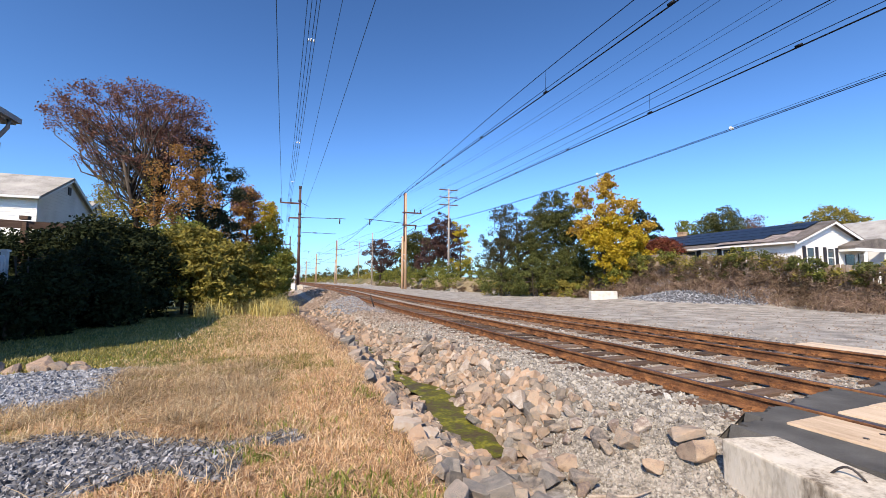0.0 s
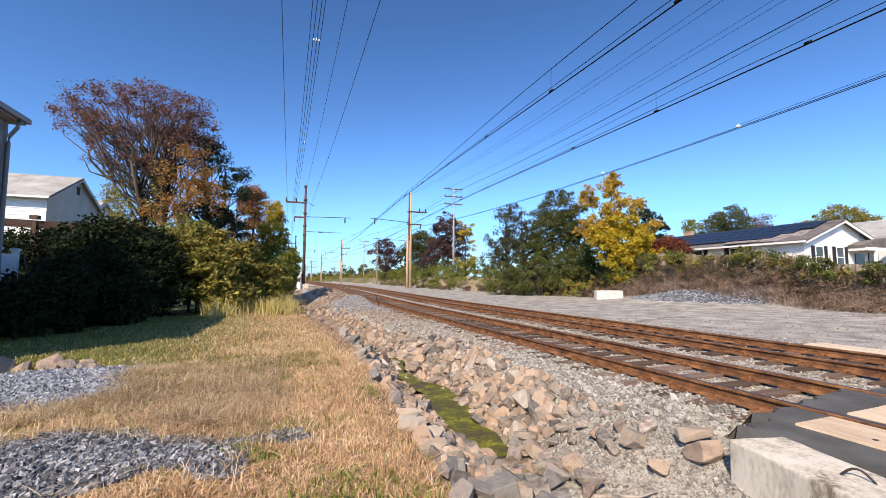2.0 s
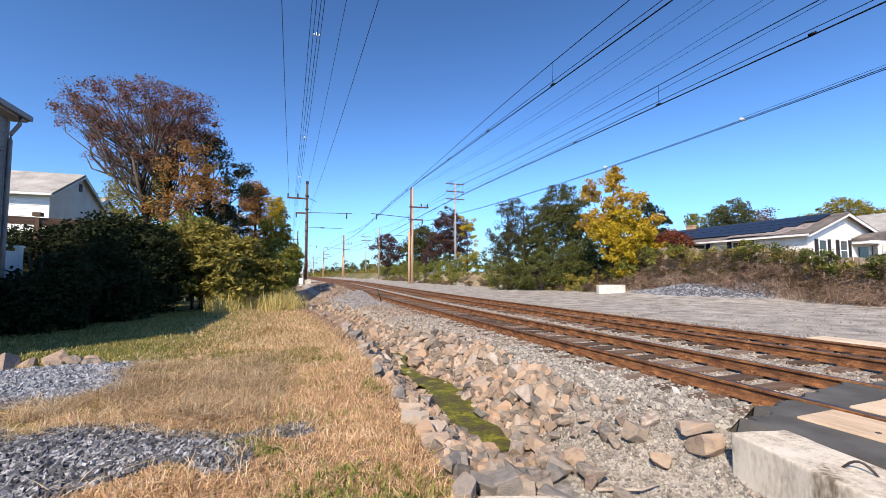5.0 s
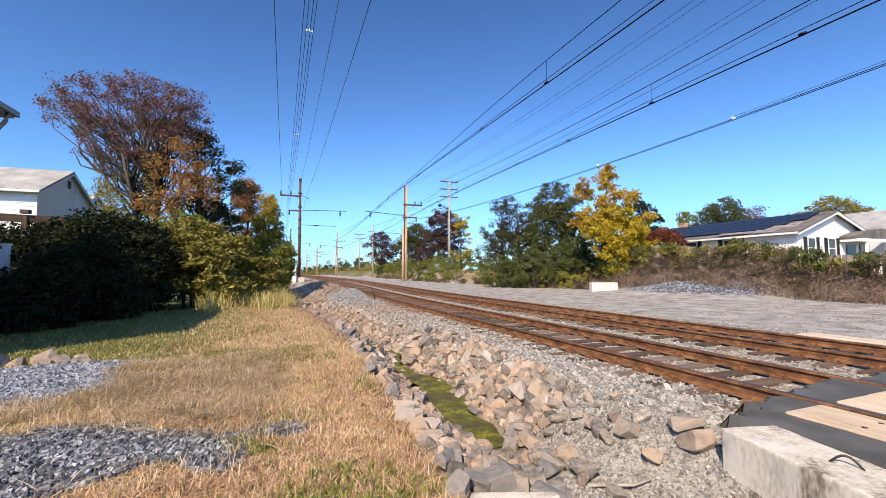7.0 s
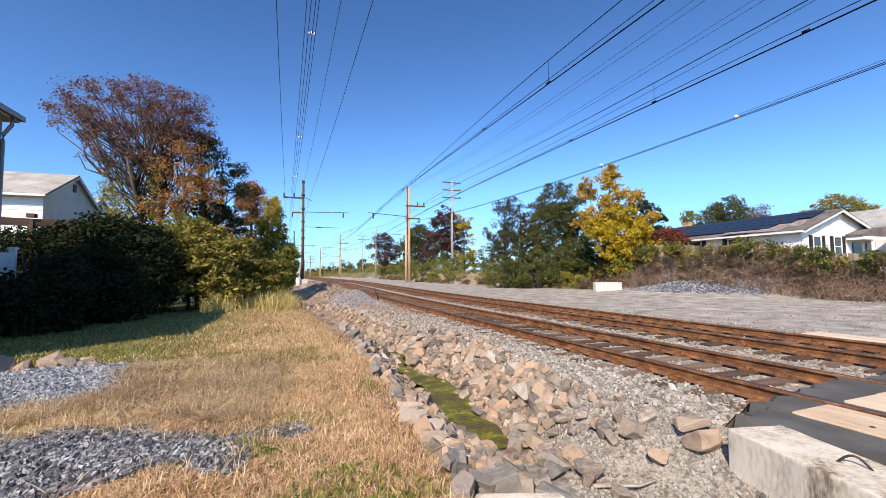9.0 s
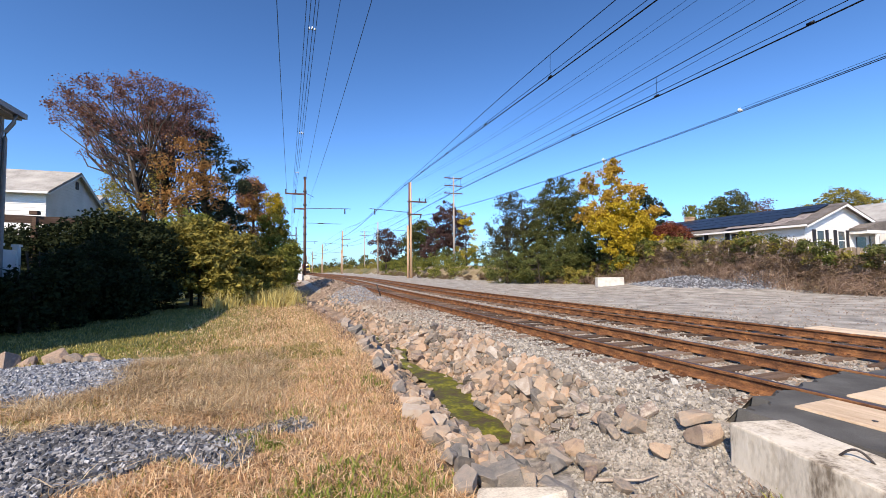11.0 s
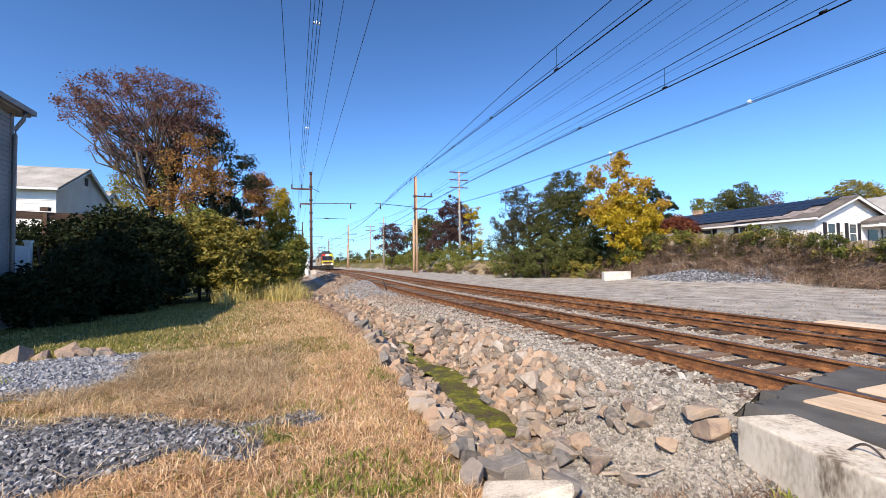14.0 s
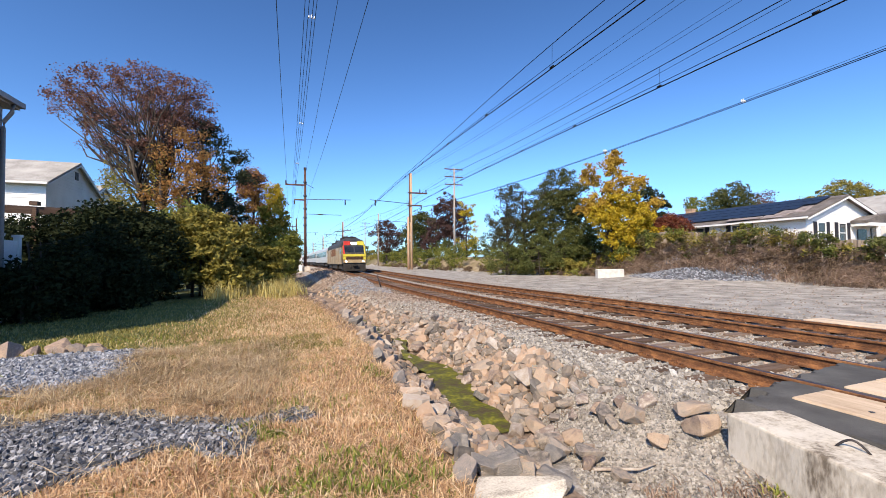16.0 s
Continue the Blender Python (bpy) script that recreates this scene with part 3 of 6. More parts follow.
build_cabinet()
wood_pole(27.9, 69.5, 1.2, 17.2, (16.9, 15.5, 14.1), POLE_GREY, "grey weathered wooden utility pole with three crossarms")
wood_pole(25.5, 152, 1.0, 15.0, (14.6, 13.2), POLE_GREY, "grey weathered wooden utility pole with crossarms")
wood_pole(19.6, 98, 1.0, 12.0, (), POLE_GREY, "pale bare wooden utility pole")


def wire(points, r=0.012, label="thin black overhead wire", group="overhead wires"):
    bm = bmesh.new()
    tube(bm, points, r, sides=4)
    ob = part("overhead_wire", bm, WIRE)
    return tagged(ob, label, "wire", group)


def span(a, b, sag, n=28):
    a, b = Vector(a), Vector(b)
    return [a.lerp(b, t) - Vector((0, 0, 4 * sag * t * (1 - t))) for t in (i / n for i in range(n + 1))]


BACK = -14.0
# left pole line
for xb, xa, r in ((-0.6, -0.6, 0.016), (0.8, 0.27, 0.014), (1.0, 0.4, 0.014), (1.2, 0.55, 0.014), (1.3, 0.75, 0.014), (2.05, 1.75, 0.012), (3.25, 3.1, 0.016)):
    wire(span((xb, BACK, 13.9), (xa, POLE_L[1], 13.9), 1.0), r)
    wire(span((xa, POLE_L[1], 13.9), (xa - 0.4, 148, 13.9), 0.9, 14), r)
# right pole line
for (xb, zb), (xa, za), r, s in (((17.0, 15.2), (17.95, 15.5), 0.011, 1.5), ((17.25, 15.0), (18.1, 15.3), 0.011, 1.5), ((18.6, 13.1), (20.6, 12.8), 0.012, 1.15), ((20.2, 9.9), (19.9, 10.2), 0.018, 1.33), ((20.3, 10.0), (20.0, 10.3), 0.016, 1.33)):
    wire(span((xb, BACK, zb), (xa, POLE_R[1], za), s), r)
    wire(span((xa, POLE_R[1], za), (xa - 0.6, 150, za), 0.9, 14), r)
wire(span((20.2, BACK, 10.3), (20.13, 13.2, 8.98), 0.25), 0.008)
# wires to the wooden pole
for xb, xa, z in ((24.0, 26.2, 18.6), (24.4, 26.5, 18.35)):
    wire(span((xb, BACK, z), (xa, 69.5, 18.2), 1.65), 0.013)
for za in (18.4, 17.0, 15.6):
    wire(span((27.9, 69.5, za - 0.1), (25.5, 152, za - 2.6), 0.8, 12), 0.012)
# contact wire, messenger and droppers over each track
for k, cx in enumerate(CENTRES):
    ys = np.concatenate([np.arange(-30, 70, 1.2), np.arange(70, 300, 6.0)])
    low = [(track_x(cx, y), y, 6.15 + 0.3 * smooth_step(0, 40, y) + float(along(RISE, y))) for y in ys]
    gap = lambda y: (0.62 - 0.45 * smooth_step(7, 22, y) if k == 0 else 0.64 - 0.12 * smooth_step(4, 12, y) + 0.15 * smooth_step(16, 24, y)) + 0.9 * smooth_step(40, 64, y)
    high = [(x + 0.02, y, z + gap(y)) for x, y, z in low]
    aux = [(x - 0.01, y, z + 0.05 + 0.07 * (1 - smooth_step(5, 16, y))) for x, y, z in low]
    over = thing("catenary", pose(0, 0, 0), "dark contact wire hung by droppers from its messenger", "overhead wire", "catenary wires")
    for name, line, r in (("contact_wire", low, 0.017), ("messenger_wire", high, 0.012), ("auxiliary_wire", aux, 0.009)):
        part(name, tube(bmesh.new(), line, r, sides=4), WIRE, over)
    for y in np.arange(-5.9, 110, 14.55):
        i = int(np.argmin([abs(p[1] - y) for p in low]))
        part("dropper", tube(bmesh.new(), [low[i], high[i]], 0.005, sides=4), WIRE, over)
    for y in np.arange(-5.9, 60, 3.64):
        i = int(np.argmin([abs(p[1] - y) for p in low]))
        p = Vector(low[i])
        part("clip", tube(bmesh.new(), [p + Vector((0, -0.06, 0.03)), p + Vector((0, 0.06, 0.03))], 0.032, sides=5), WIRE, over)


def sparkle(x, y, z):
    bm = bmesh.new()
    for a in range(3):
        tube(bm, [(x - 0.12 + a * 0.12, y, z - 0.06), (x - 0.12 + a * 0.12, y, z + 0.05 + 0.05 * (a == 1))], 0.045, 0.025, 8)
    tagged(part("wire_spacer", bm, GLASS_INS), "white glass spacer insulator clamped on overhead wires", "insulator", "wire spacers")


for x, y, z in ((0.92, 20.0, 13.05), (0.80, 36.0, 13.1), (0.69, 51.2, 13.2), (20.2, 13.2, 8.93), (20.12, 22.3, 8.86)):
    sparkle(x, y, z)

# ---- houses ----
def siding_wall(bm, x0, x1, z0, z1, lap=0.20, y=0.0, proud=0.018, gable=None):
    """Lapped boards in the plane y, out towards -y; gable: a function giving the half-open span (x0, x1) at a height."""
    z, last = z0, None
    while z < z1 - 1e-6:
        zt = min(z + lap, z1)
        a0, a1 = (x0, x1) if gable is None else gable(z)
        b0, b1 = (x0, x1) if gable is None else gable(zt)
        if a1 - a0 < 0.05:
            break
        w = last or [bm.verts.new(p) for p in ((a0, y, z), (a1, y, z))]
        v = [bm.verts.new(p) for p in ((a0, y - proud, z), (a1, y - proud, z))]
        last = [bm.verts.new(p) for p in ((b0, y, zt), (b1, y, zt))]
        bm.faces.new((w[0], w[1], v[1], v[0]))
        bm.faces.new((v[0], v[1], last[1], last[0]))
        z = zt
    return bm


def house_window(parent, m, w, h, shutters=False):
    """A sash window in local x-z, facing -y, as a part with frame, sill, panes and shutters."""
    f = part("window", boxes((-w / 2 - 0.09, -w / 2, -0.06, 0.05, -0.09, h + 0.09), (w / 2, w / 2 + 0.09, -0.06, 0.05, -0.09, h + 0.09),
                             (-w / 2, w / 2, -0.06, 0.05, h, h + 0.09), (-w / 2, w / 2, -0.06, 0.05, -0.09, 0), (-w / 2, w / 2, -0.045, 0.03, h / 2 - 0.03, h / 2 + 0.03)), TRIM, parent)
    f.matrix_basis = m
    part("pane", boxes((-w / 2, w / 2, -0.02, 0.0, 0, h)), PANE, f)
    part("sill", boxes((-w / 2 - 0.13, w / 2 + 0.13, -0.12, 0.05, -0.14, -0.092)), TRIM, f)
    if shutters:
        for s in (-1, 1):
            x = s * (w / 2 + 0.33)
            bm = boxes((x - 0.19, x + 0.19, -0.055, -0.02, -0.1, h + 0.1))
            for i in range(12):
                zz = -0.04 + (h + 0.04) * i / 12
                box(bm, x - 0.15, x + 0.15, -0.068, -0.05, zz, zz + 0.06)
            part("shutter", bm, SHUTTER, f, "black louvred shutter")


def build_right_house():
    h = thing("house", pose(35.0, 18.8, 1.55), "white one-storey house with solar panels on a dark shingle roof", "house")
    W, L, E, R = 9.0, 19.0, 2.85, 4.45
    part("core", prism(bmesh.new(), [(0.05, -0.4), (W - 0.05, -0.4), (W - 0.05, E), (W / 2, R - 0.08), (0.05, E)], 0.05, L - 0.05), SIDING, h)
    gable = lambda z: (0, W) if z < E else ((z - E) / (R - E) * W / 2, W - (z - E) / (R - E) * W / 2)
    part("gable_wall", siding_wall(bmesh.new(), 0, W, -0.3, R - 0.1, 0.2, gable=gable), SIDING, h, "white lapped siding")
    side = part("side_wall", siding_wall(bmesh.new(), 0, L, -0.3, E, 0.2), SIDING, h, "white lapped siding")
    side.matrix_basis = pose(0.0, L, 0, 0, 0, -90)
    rise = (R - E) / (W / 2)
    ov = 0.45
    for s in (0, 1):
        bm = bmesh.new()
        out = [(-ov, E - ov * rise), (W / 2, R), (W / 2, R + 0.16), (-ov, E - ov * rise + 0.16)]
        if s:
            out = [(W - x, z) for x, z in out][::-1]
        part("roof", prism(bm, out, -0.4, L + 0.4), ROOF_DARK, h, "dark shingle roof slope")
        part("rake_trim", prism(bmesh.new(), [(x, z - 0.12 if i < 2 else z - 0.17) for i, (x, z) in enumerate(out)], -0.44, -0.402), TRIM, h)
    part("gutter", boxes((-ov - 0.1, -ov, -0.4, L + 0.4, E - ov * rise - 0.02, E - ov * rise + 0.12)), TRIM, h)
    # solar panels in rows up the slope
    ang = math.degrees(math.atan(rise))
    for row in range(4):
        for i in range(15):
            y = 2.3 + i * 1.08 if row == 0 else 0.5 + i * 1.08 if row > 1 else 1.3 + i * 1.08
            ob = part("solar_panel", boxes((0, 0.98, 0, 1.05, 0.0, 0.04)), SOLAR, h, "dark blue solar panel") if row == 0 and i == 0 else new("solar_panel", panel_me)
            panel_me = ob.data
            ob.parent = h
            x = 0.35 + row * 0.99
            ob.matrix_basis = pose(x, y, E + x * rise + 0.26, 0, -ang, 0)
    # old flashing at the eave, chimney
    part("patched_sheet", boxes((0.0, 1.2, 0, 1.6, 0, 0.02), (0.9, 2.6, -0.9, 0.8, 0, 0.03), (0.1, 0.7, 1.7, 4.2, 0, 0.025)), ROOF_WORN, h).matrix_basis = pose(-0.3, 1.2, E + 0.08, 0, -ang, 6)
    part("chimney", boxes((4.5, 5.1, 12.6, 13.3, R - 0.3, R + 0.55), (4.42, 5.18, 12.52, 13.38, R + 0.55, R + 0.65)), POLE_TAN, h, "brick chimney")
    for x in (1.75, 4.3):
        house_window(h, pose(x, -0.02, 1.0), 0.85, 1.4, True)
    for y in (4.7, 8.4, 13.0):
        house_window(h, pose(-0.02, y, 1.72, 0, 0, -90), 1.15, 0.85, True)
    # porch
    part("porch_roof", prism(bmesh.new(), [(5.3, 2.42), (12.0, 2.42), (12.0, 2.62), (9.0, 3.3), (6.9, 3.05), (5.3, 2.62)], -1.1, -0.05), ROOF_DARK, h)
    part("porch_beam", boxes((5.35, 12.0, -1.12, -0.98, 2.2, 2.44), (5.35, 5.49, -0.98, -0.05, 2.2, 2.44)), TRIM, h)
    for x in (6.7, 9.6):
        part("porch_post", boxes((x, x + 0.17, -1.1, -0.94, -0.3, 2.2)), TRIM, h)
    part("porch_railing", boxes((6.9, 9.6, -1.05, -0.99, 0.75, 0.82), *((6.95 + i * 0.19, 6.99 + i * 0.19, -1.04, -1.0, -0.3, 0.75) for i in range(14))), TRIM, h)
    part("porch_door", boxes((8.0, 9.3, -0.1, -0.03, 0, 2.1)), PANE, h)
    part("porch_window", boxes((6.2, 7.4, -0.1, -0.03, 0.9, 2.0)), PANE, h)


build_right_house()


def build_far_right_house():
    h = thing("house", pose(47, 17, 1.6), "white neighbouring house with a gabled roof", "house")
    part("walls", prism(bmesh.new(), [(0, -0.3), (8, -0.3), (8, 3.4), (4, 5.2), (0, 3.4)], 0, 10), SIDING, h)
    part("roof", prism(bmesh.new(), [(-0.5, 3.2), (4, 5.22), (8.5, 3.2), (8.5, 3.4), (4, 5.45), (-0.5, 3.4)], -0.4, 10.4), ROOF_GREY, h)
    house_window(h, pose(4, -0.02, 1.2), 1.6, 1.3)


build_far_right_house()


def build_left_house(m, label):
    h = thing("house", m, label, "house")
    # ridge along x; the gable looks towards +x
    W, L, E, R = 6.9, 12.5, 6.25, 7.98
    part("core", prism(bmesh.new(), [(0.05, -0.4), (W - 0.05, -0.4), (W - 0.05, E), (W / 2, R - 0.08), (0.05, E)], 0.05, L - 0.05), SIDING, h).matrix_basis = pose(0, 0, 0, 0, 0, 90)
    gable = lambda z: (0, W) if z < E else ((z - E) / (R - E) * W / 2, W - (z - E) / (R - E) * W / 2)
    g = part("gable_wall", siding_wall(bmesh.new(), 0, W, -0.3, R - 0.1, 0.2, gable=gable), SIDING, h, "white lapped siding")
    g.matrix_basis = pose(0, 0, 0, 0, 0, 90)
    part("front_wall", siding_wall(bmesh.new(), -L, 0, -0.3, E, 0.2), SIDING, h, "white lapped siding")
    rise = (R - E) / (W / 2)
    ov = 0.35
    for k in (0, 1):
        out = [(-ov, E - ov * rise), (W / 2, R), (W / 2, R + 0.14), (-ov, E - ov * rise + 0.14)]
        if k:
            out = [(W - x, z) for x, z in out][::-1]
        part("roof", prism(bmesh.new(), out, -0.25, L + 0.25), ROOF_GREY, h, "grey shingle roof slope").matrix_basis = pose(0, 0, 0, 0, 0, 90)
        part("rake_trim", prism(bmesh.new(), [(x, z - 0.1 if i < 2 else z - 0.15) for i, (x, z) in enumerate(out)], -0.29, -0.252), TRIM, h).matrix_basis = pose(0, 0, 0, 0, 0, 90)
    part("gutter", boxes((-L, 0.25, -ov - 0.11, -ov, E - ov * rise - 0.02, E - ov * rise + 0.1)), TRIM, h)
    part("gable_vent", boxes((0.02, 0.06, W / 2 - 0.18, W / 2 + 0.18, R - 1.0, R - 0.5)), STEEL, h)
    v = bmesh.new()
    tube(v, [(-4.6, 2.6, R - 0.8), (-4.6, 2.6, R + 0.25)], 0.08, sides=8)
    tube(v, [(-4.6, 2.6, R + 0.25), (-4.6, 2.6, R + 0.4)], 0.14, sides=8)
    part("vent_pipe", v, TRIM, h)
    v = bmesh.new()
    tube(v, [(-2.6, 1.6, R - 1.3), (-2.6, 1.6, R - 0.75)], 0.06, sides=8)
    part("vent_pipe", v, TRIM, h)
    house_window(h, pose(-3.6, -0.02, 3.7), 0.9, 1.4)
    house_window(h, pose(-6.4, -0.02, 3.7), 0.9, 1.4)
    return h


build_left_house(pose(-13.05, 29.6, 0.0), "white two-storey house with grey shingle roof")
build_left_house(pose(-16.9, 44.6, 0.95), "pale two-storey house behind the trees")


def build_near_house():
    h = thing("house", pose(-7.25, 14.2, -0.1), "grey-sided house corner with gutter and downspout", "house")
    E, D, W = 5.85, 6.75, 9.0
    part("core", boxes((-W, -0.03, -D, -0.02, -0.3, E)), SIDING_GREY, h)
    s = part("side_wall", siding_wall(bmesh.new(), 0, D, -0.3, E, 0.13), SIDING_GREY, h, "grey lapped siding")
    s.matrix_basis = pose(0, -D, 0, 0, 0, 90)
    part("corner_post", boxes((-0.06, 0.035, -0.06, 0.035, -0.3, E)), SIDING_GREY, h)
    bm = bmesh.new()
    o = 0.28
    lo = [bm.verts.new(p) for p in ((-W - o, -D - o, E), (o, -D - o, E), (o, o, E), (-W - o, o, E))]
    up = [bm.verts.new(p) for p in ((-W - o, -D - o, E + 0.18), (o, -D - o, E + 0.18), (o, o, E + 0.18), (-W - o, o, E + 0.18))]
    top = [bm.verts.new(p) for p in ((-W + 3.4, -D / 2, E + 1.9), (-3.6, -D / 2, E + 1.9))]
    bm.faces.new(lo[::-1])
    for i in range(4):
        bm.faces.new((lo[i], lo[(i + 1) % 4], up[(i + 1) % 4], up[i]))
    bm.faces.new((up[0], up[1], top[1], top[0]))
    bm.faces.new((up[1], up[2], top[1]))
    bm.faces.new((up[2], up[3], top[0], top[1]))
    bm.faces.new((up[3], up[0], top[0]))
    part("roof", bm, ROOF_GREY, h)
    part("gutter", boxes((o, o + 0.12, -D - o, o, E + 0.04, E + 0.18)), SIDING_GREY, h, "grey gutter")
    bm = bmesh.new()
    tube(bm, [(o + 0.05, -0.1, E + 0.05), (o + 0.02, -0.1, E - 0.18), (0.1, -0.02, E - 0.42), (0.09, -0.02, E - 0.6), (0.09, -0.02, 0.1)], 0.05, sides=6)
    part("downspout", bm, SIDING_GREY, h, "grey downspout")


build_near_house()


def build_vinyl_fence():
    f = thing("vinyl_fence", pose(-7.3, 14.35, 0), "white vinyl privacy fence beside the house", "fence")
    for i in range(2):
        part("post", boxes((-0.065, 0.065, i * 0.8 - 0.065, i * 0.8 + 0.065, -0.2, 2.3), (-0.09, 0.09, i * 0.8 - 0.09, i * 0.8 + 0.09, 2.3, 2.37)), TRIM, f)
        if i < 1:
            part("fence_panel", boxes((-0.02, 0.02, i * 0.8 + 0.07, i * 0.8 + 0.73, 0.0, 2.1), (-0.035, 0.035, i * 0.8 + 0.07, i * 0.8 + 0.73, 2.1, 2.2)), TRIM, f)


build_vinyl_fence()


def build_pergola():
    p = thing("pergola", pose(-9.6, 21.0, 0), "dark wooden pergola frame behind the shrubs", "pergola")
    for x, y in ((0, 0), (2.6, 1.0)):
        part("post", boxes((x - 0.08, x + 0.08, y - 0.08, y + 0.08, -0.2, 3.8), (x - 0.13, x + 0.13, y - 0.13, y + 0.13, 3.9, 4.05)), DARK_WOOD, p)
    bm = boxes((-2.6, 3.6, -0.06, 0.06, 3.55, 3.85))
    part("beam", bm, DARK_WOOD, p).matrix_basis = pose(0, 0, 0, 0, 0, 20)


build_pergola()

# ---- plants ----
def leaf_arrays(rng, pts, size, aspect=0.5, hang=0.0):
    """Folded four-cornered leaves at the points, turned at random."""
    n = len(pts)
    d = rng.normal(size=(n, 3))
    d[:, 2] = d[:, 2] * 0.7 - hang
    d /= np.linalg.norm(d, axis=1)[:, None]
    u = np.cross(d, rng.normal(size=(n, 3)))
    u /= np.linalg.norm(u, axis=1)[:, None]
    w = np.cross(d, u)
    s = size * rng.uniform(0.55, 1.35, (n, 1))
    a, b = pts - d * s * 0.5, pts + d * s * 0.5
    mid = pts - d * s * 0.08 + w * s * 0.10
    verts = np.stack([a, mid + u * s * aspect * 0.5, b, mid - u * s * aspect * 0.5], 1).reshape(-1, 3)
    return verts, np.arange(4 * n).reshape(-1, 4)


def in_blobs(rng, blobs, n, clump):
    """n points in clumps of the given radius, which are spread through the ellipsoids (x, y, z, rx, ry, rz)."""
    b = np.array(blobs, dtype=float)
    vol = b[:, 3] * b[:, 4] * b[:, 5]
    vol = vol ** 0.8
    m = max(6, int(n / 60))
    which = rng.choice(len(b), m, p=vol / vol.sum())
    d = rng.normal(size=(m, 3))
    d /= np.linalg.norm(d, axis=1)[:, None]
    centres = b[which, :3] + d * b[which, 3:] * (rng.uniform(0.25, 1, (m, 1)) ** 0.5)
    pick = rng.integers(0, m, n)
    o = rng.normal(size=(n, 3))
    o /= np.linalg.norm(o, axis=1)[:, None]
    pts = centres[pick] + o * (clump * rng.uniform(0.5, 1.4, m)[pick] * rng.uniform(0, 1, n) ** 0.45)[:, None] * np.array([1, 1, 0.75])
    return pts, centres


def sway(a, b, rng, bend=0.12):
    a, b = Vector(a), Vector(b)
    k = (b - a).length * bend
    m1 = a.lerp(b, 0.35) + Vector((rng.uniform(-k, k), rng.uniform(-k, k), -k * 0.4))
    m2 = a.lerp(b, 0.7) + Vector((rng.uniform(-k, k), rng.uniform(-k, k), -k * 0.2))
    return [a, m1, m2, b]


def tree(base, blobs, mat, n, size, label, clump=0.7, trunk=0.22, top=0.75, limbs=26, seed=1, name="tree", category="tree", stems=1, aspect=0.55, hang=0.2, group="", extra=(), arms=()):
    """A tree: tapered trunk with limbs to the leaf clumps, and a crown of single leaves. blobs: (side, depth, height, r_side, r_depth, r_height) from the base."""
    rng, pr = np.random.default_rng(seed), random.Random(seed)
    x, y = base
    n = int(n * (1.5 if math.hypot(x, y) < 26 else 1.25 if math.hypot(x, y) < 48 else 1.05))
    t = thing(name, pose(x, y, float(height(x, y)) - 0.05), label, category, group)
    world_blobs = []
    for s, d, h, rs, rd, rh in blobs:
        o = RIGHT * s + AHEAD * d
        world_blobs.append((o.x, o.y, h, (rs + rd) / 2 if abs(rs - rd) < 0.3 else rs, rd, rh))
    pts, centres = in_blobs(rng, world_blobs, n, clump)
    pts = pts[pts[:, 2] > 0.05]
    part("crown", arrays("crown", *leaf_arrays(rng, pts, size, aspect, hang)), mat, t)
    for mat2, n2, blobs2 in extra:
        wb = [tuple((RIGHT * s + AHEAD * d).to_tuple()[:2]) + (h, rs, rd, rh) for s, d, h, rs, rd, rh in blobs2]
        pts, _ = in_blobs(rng, wb, n2, clump)
        part("crown", arrays("crown", *leaf_arrays(rng, pts[pts[:, 2] > 0.05], size, aspect, hang)), mat2, t)
    bm = bmesh.new()
    peak = max(b[2] + b[5] for b in world_blobs) * top
    tips = sorted(centres.tolist(), key=lambda c: pr.random())[:limbs]
    for k in range(stems):
        lean = Vector((pr.uniform(-1, 1), pr.uniform(-1, 1), 0)) * (0.05 * peak if stems == 1 else 0.16 * peak)
        foot = Vector((pr.uniform(-0.3, 0.3), pr.uniform(-0.3, 0.3), 0)) * (stems > 1)
        line = [foot, foot + Vector((lean.x * 0.2, lean.y * 0.2, peak * 0.35)), foot + Vector((lean.x * 0.6, lean.y * 0.6, peak * 0.7)), foot + Vector((lean.x, lean.y, peak))]
        tube(bm, line, trunk, trunk * 0.25, 8)
        for c in tips[k::stems]:
            c = Vector(c)
            h = min(max(c.z * pr.uniform(0.45, 0.8), peak * 0.18), peak * 0.95)
            f = h / peak
            a = foot + Vector((lean.x * f * 0.8, lean.y * f * 0.8, h))
            tube(bm, sway(a, c, pr), trunk * (0.42 - 0.25 * f), trunk * 0.06, 5)
    for r, line in arms:
        tube(bm, [RIGHT * a + AHEAD * b + Vector((0, 0, c)) for a, b, c in line], r, r * 0.3, 6)
    part("trunk", bm, BARK, t)
    return t


def clump_stuff(name, blobs, mat, n, size, label, category, clump=0.5, seed=1, aspect=0.55, hang=0.2):
    """A mass of leaves that nobody could count, by world ellipsoids."""
    rng = np.random.default_rng(seed)
    pts, _ = in_blobs(rng, blobs, n, clump)
    pts = pts[pts[:, 2] > height(pts[:, 0], pts[:, 1]) - 0.05]
    return tagged(part(name, arrays(name, *leaf_arrays(rng, pts, size, aspect, hang)), mat), label, category, kind="stuff")


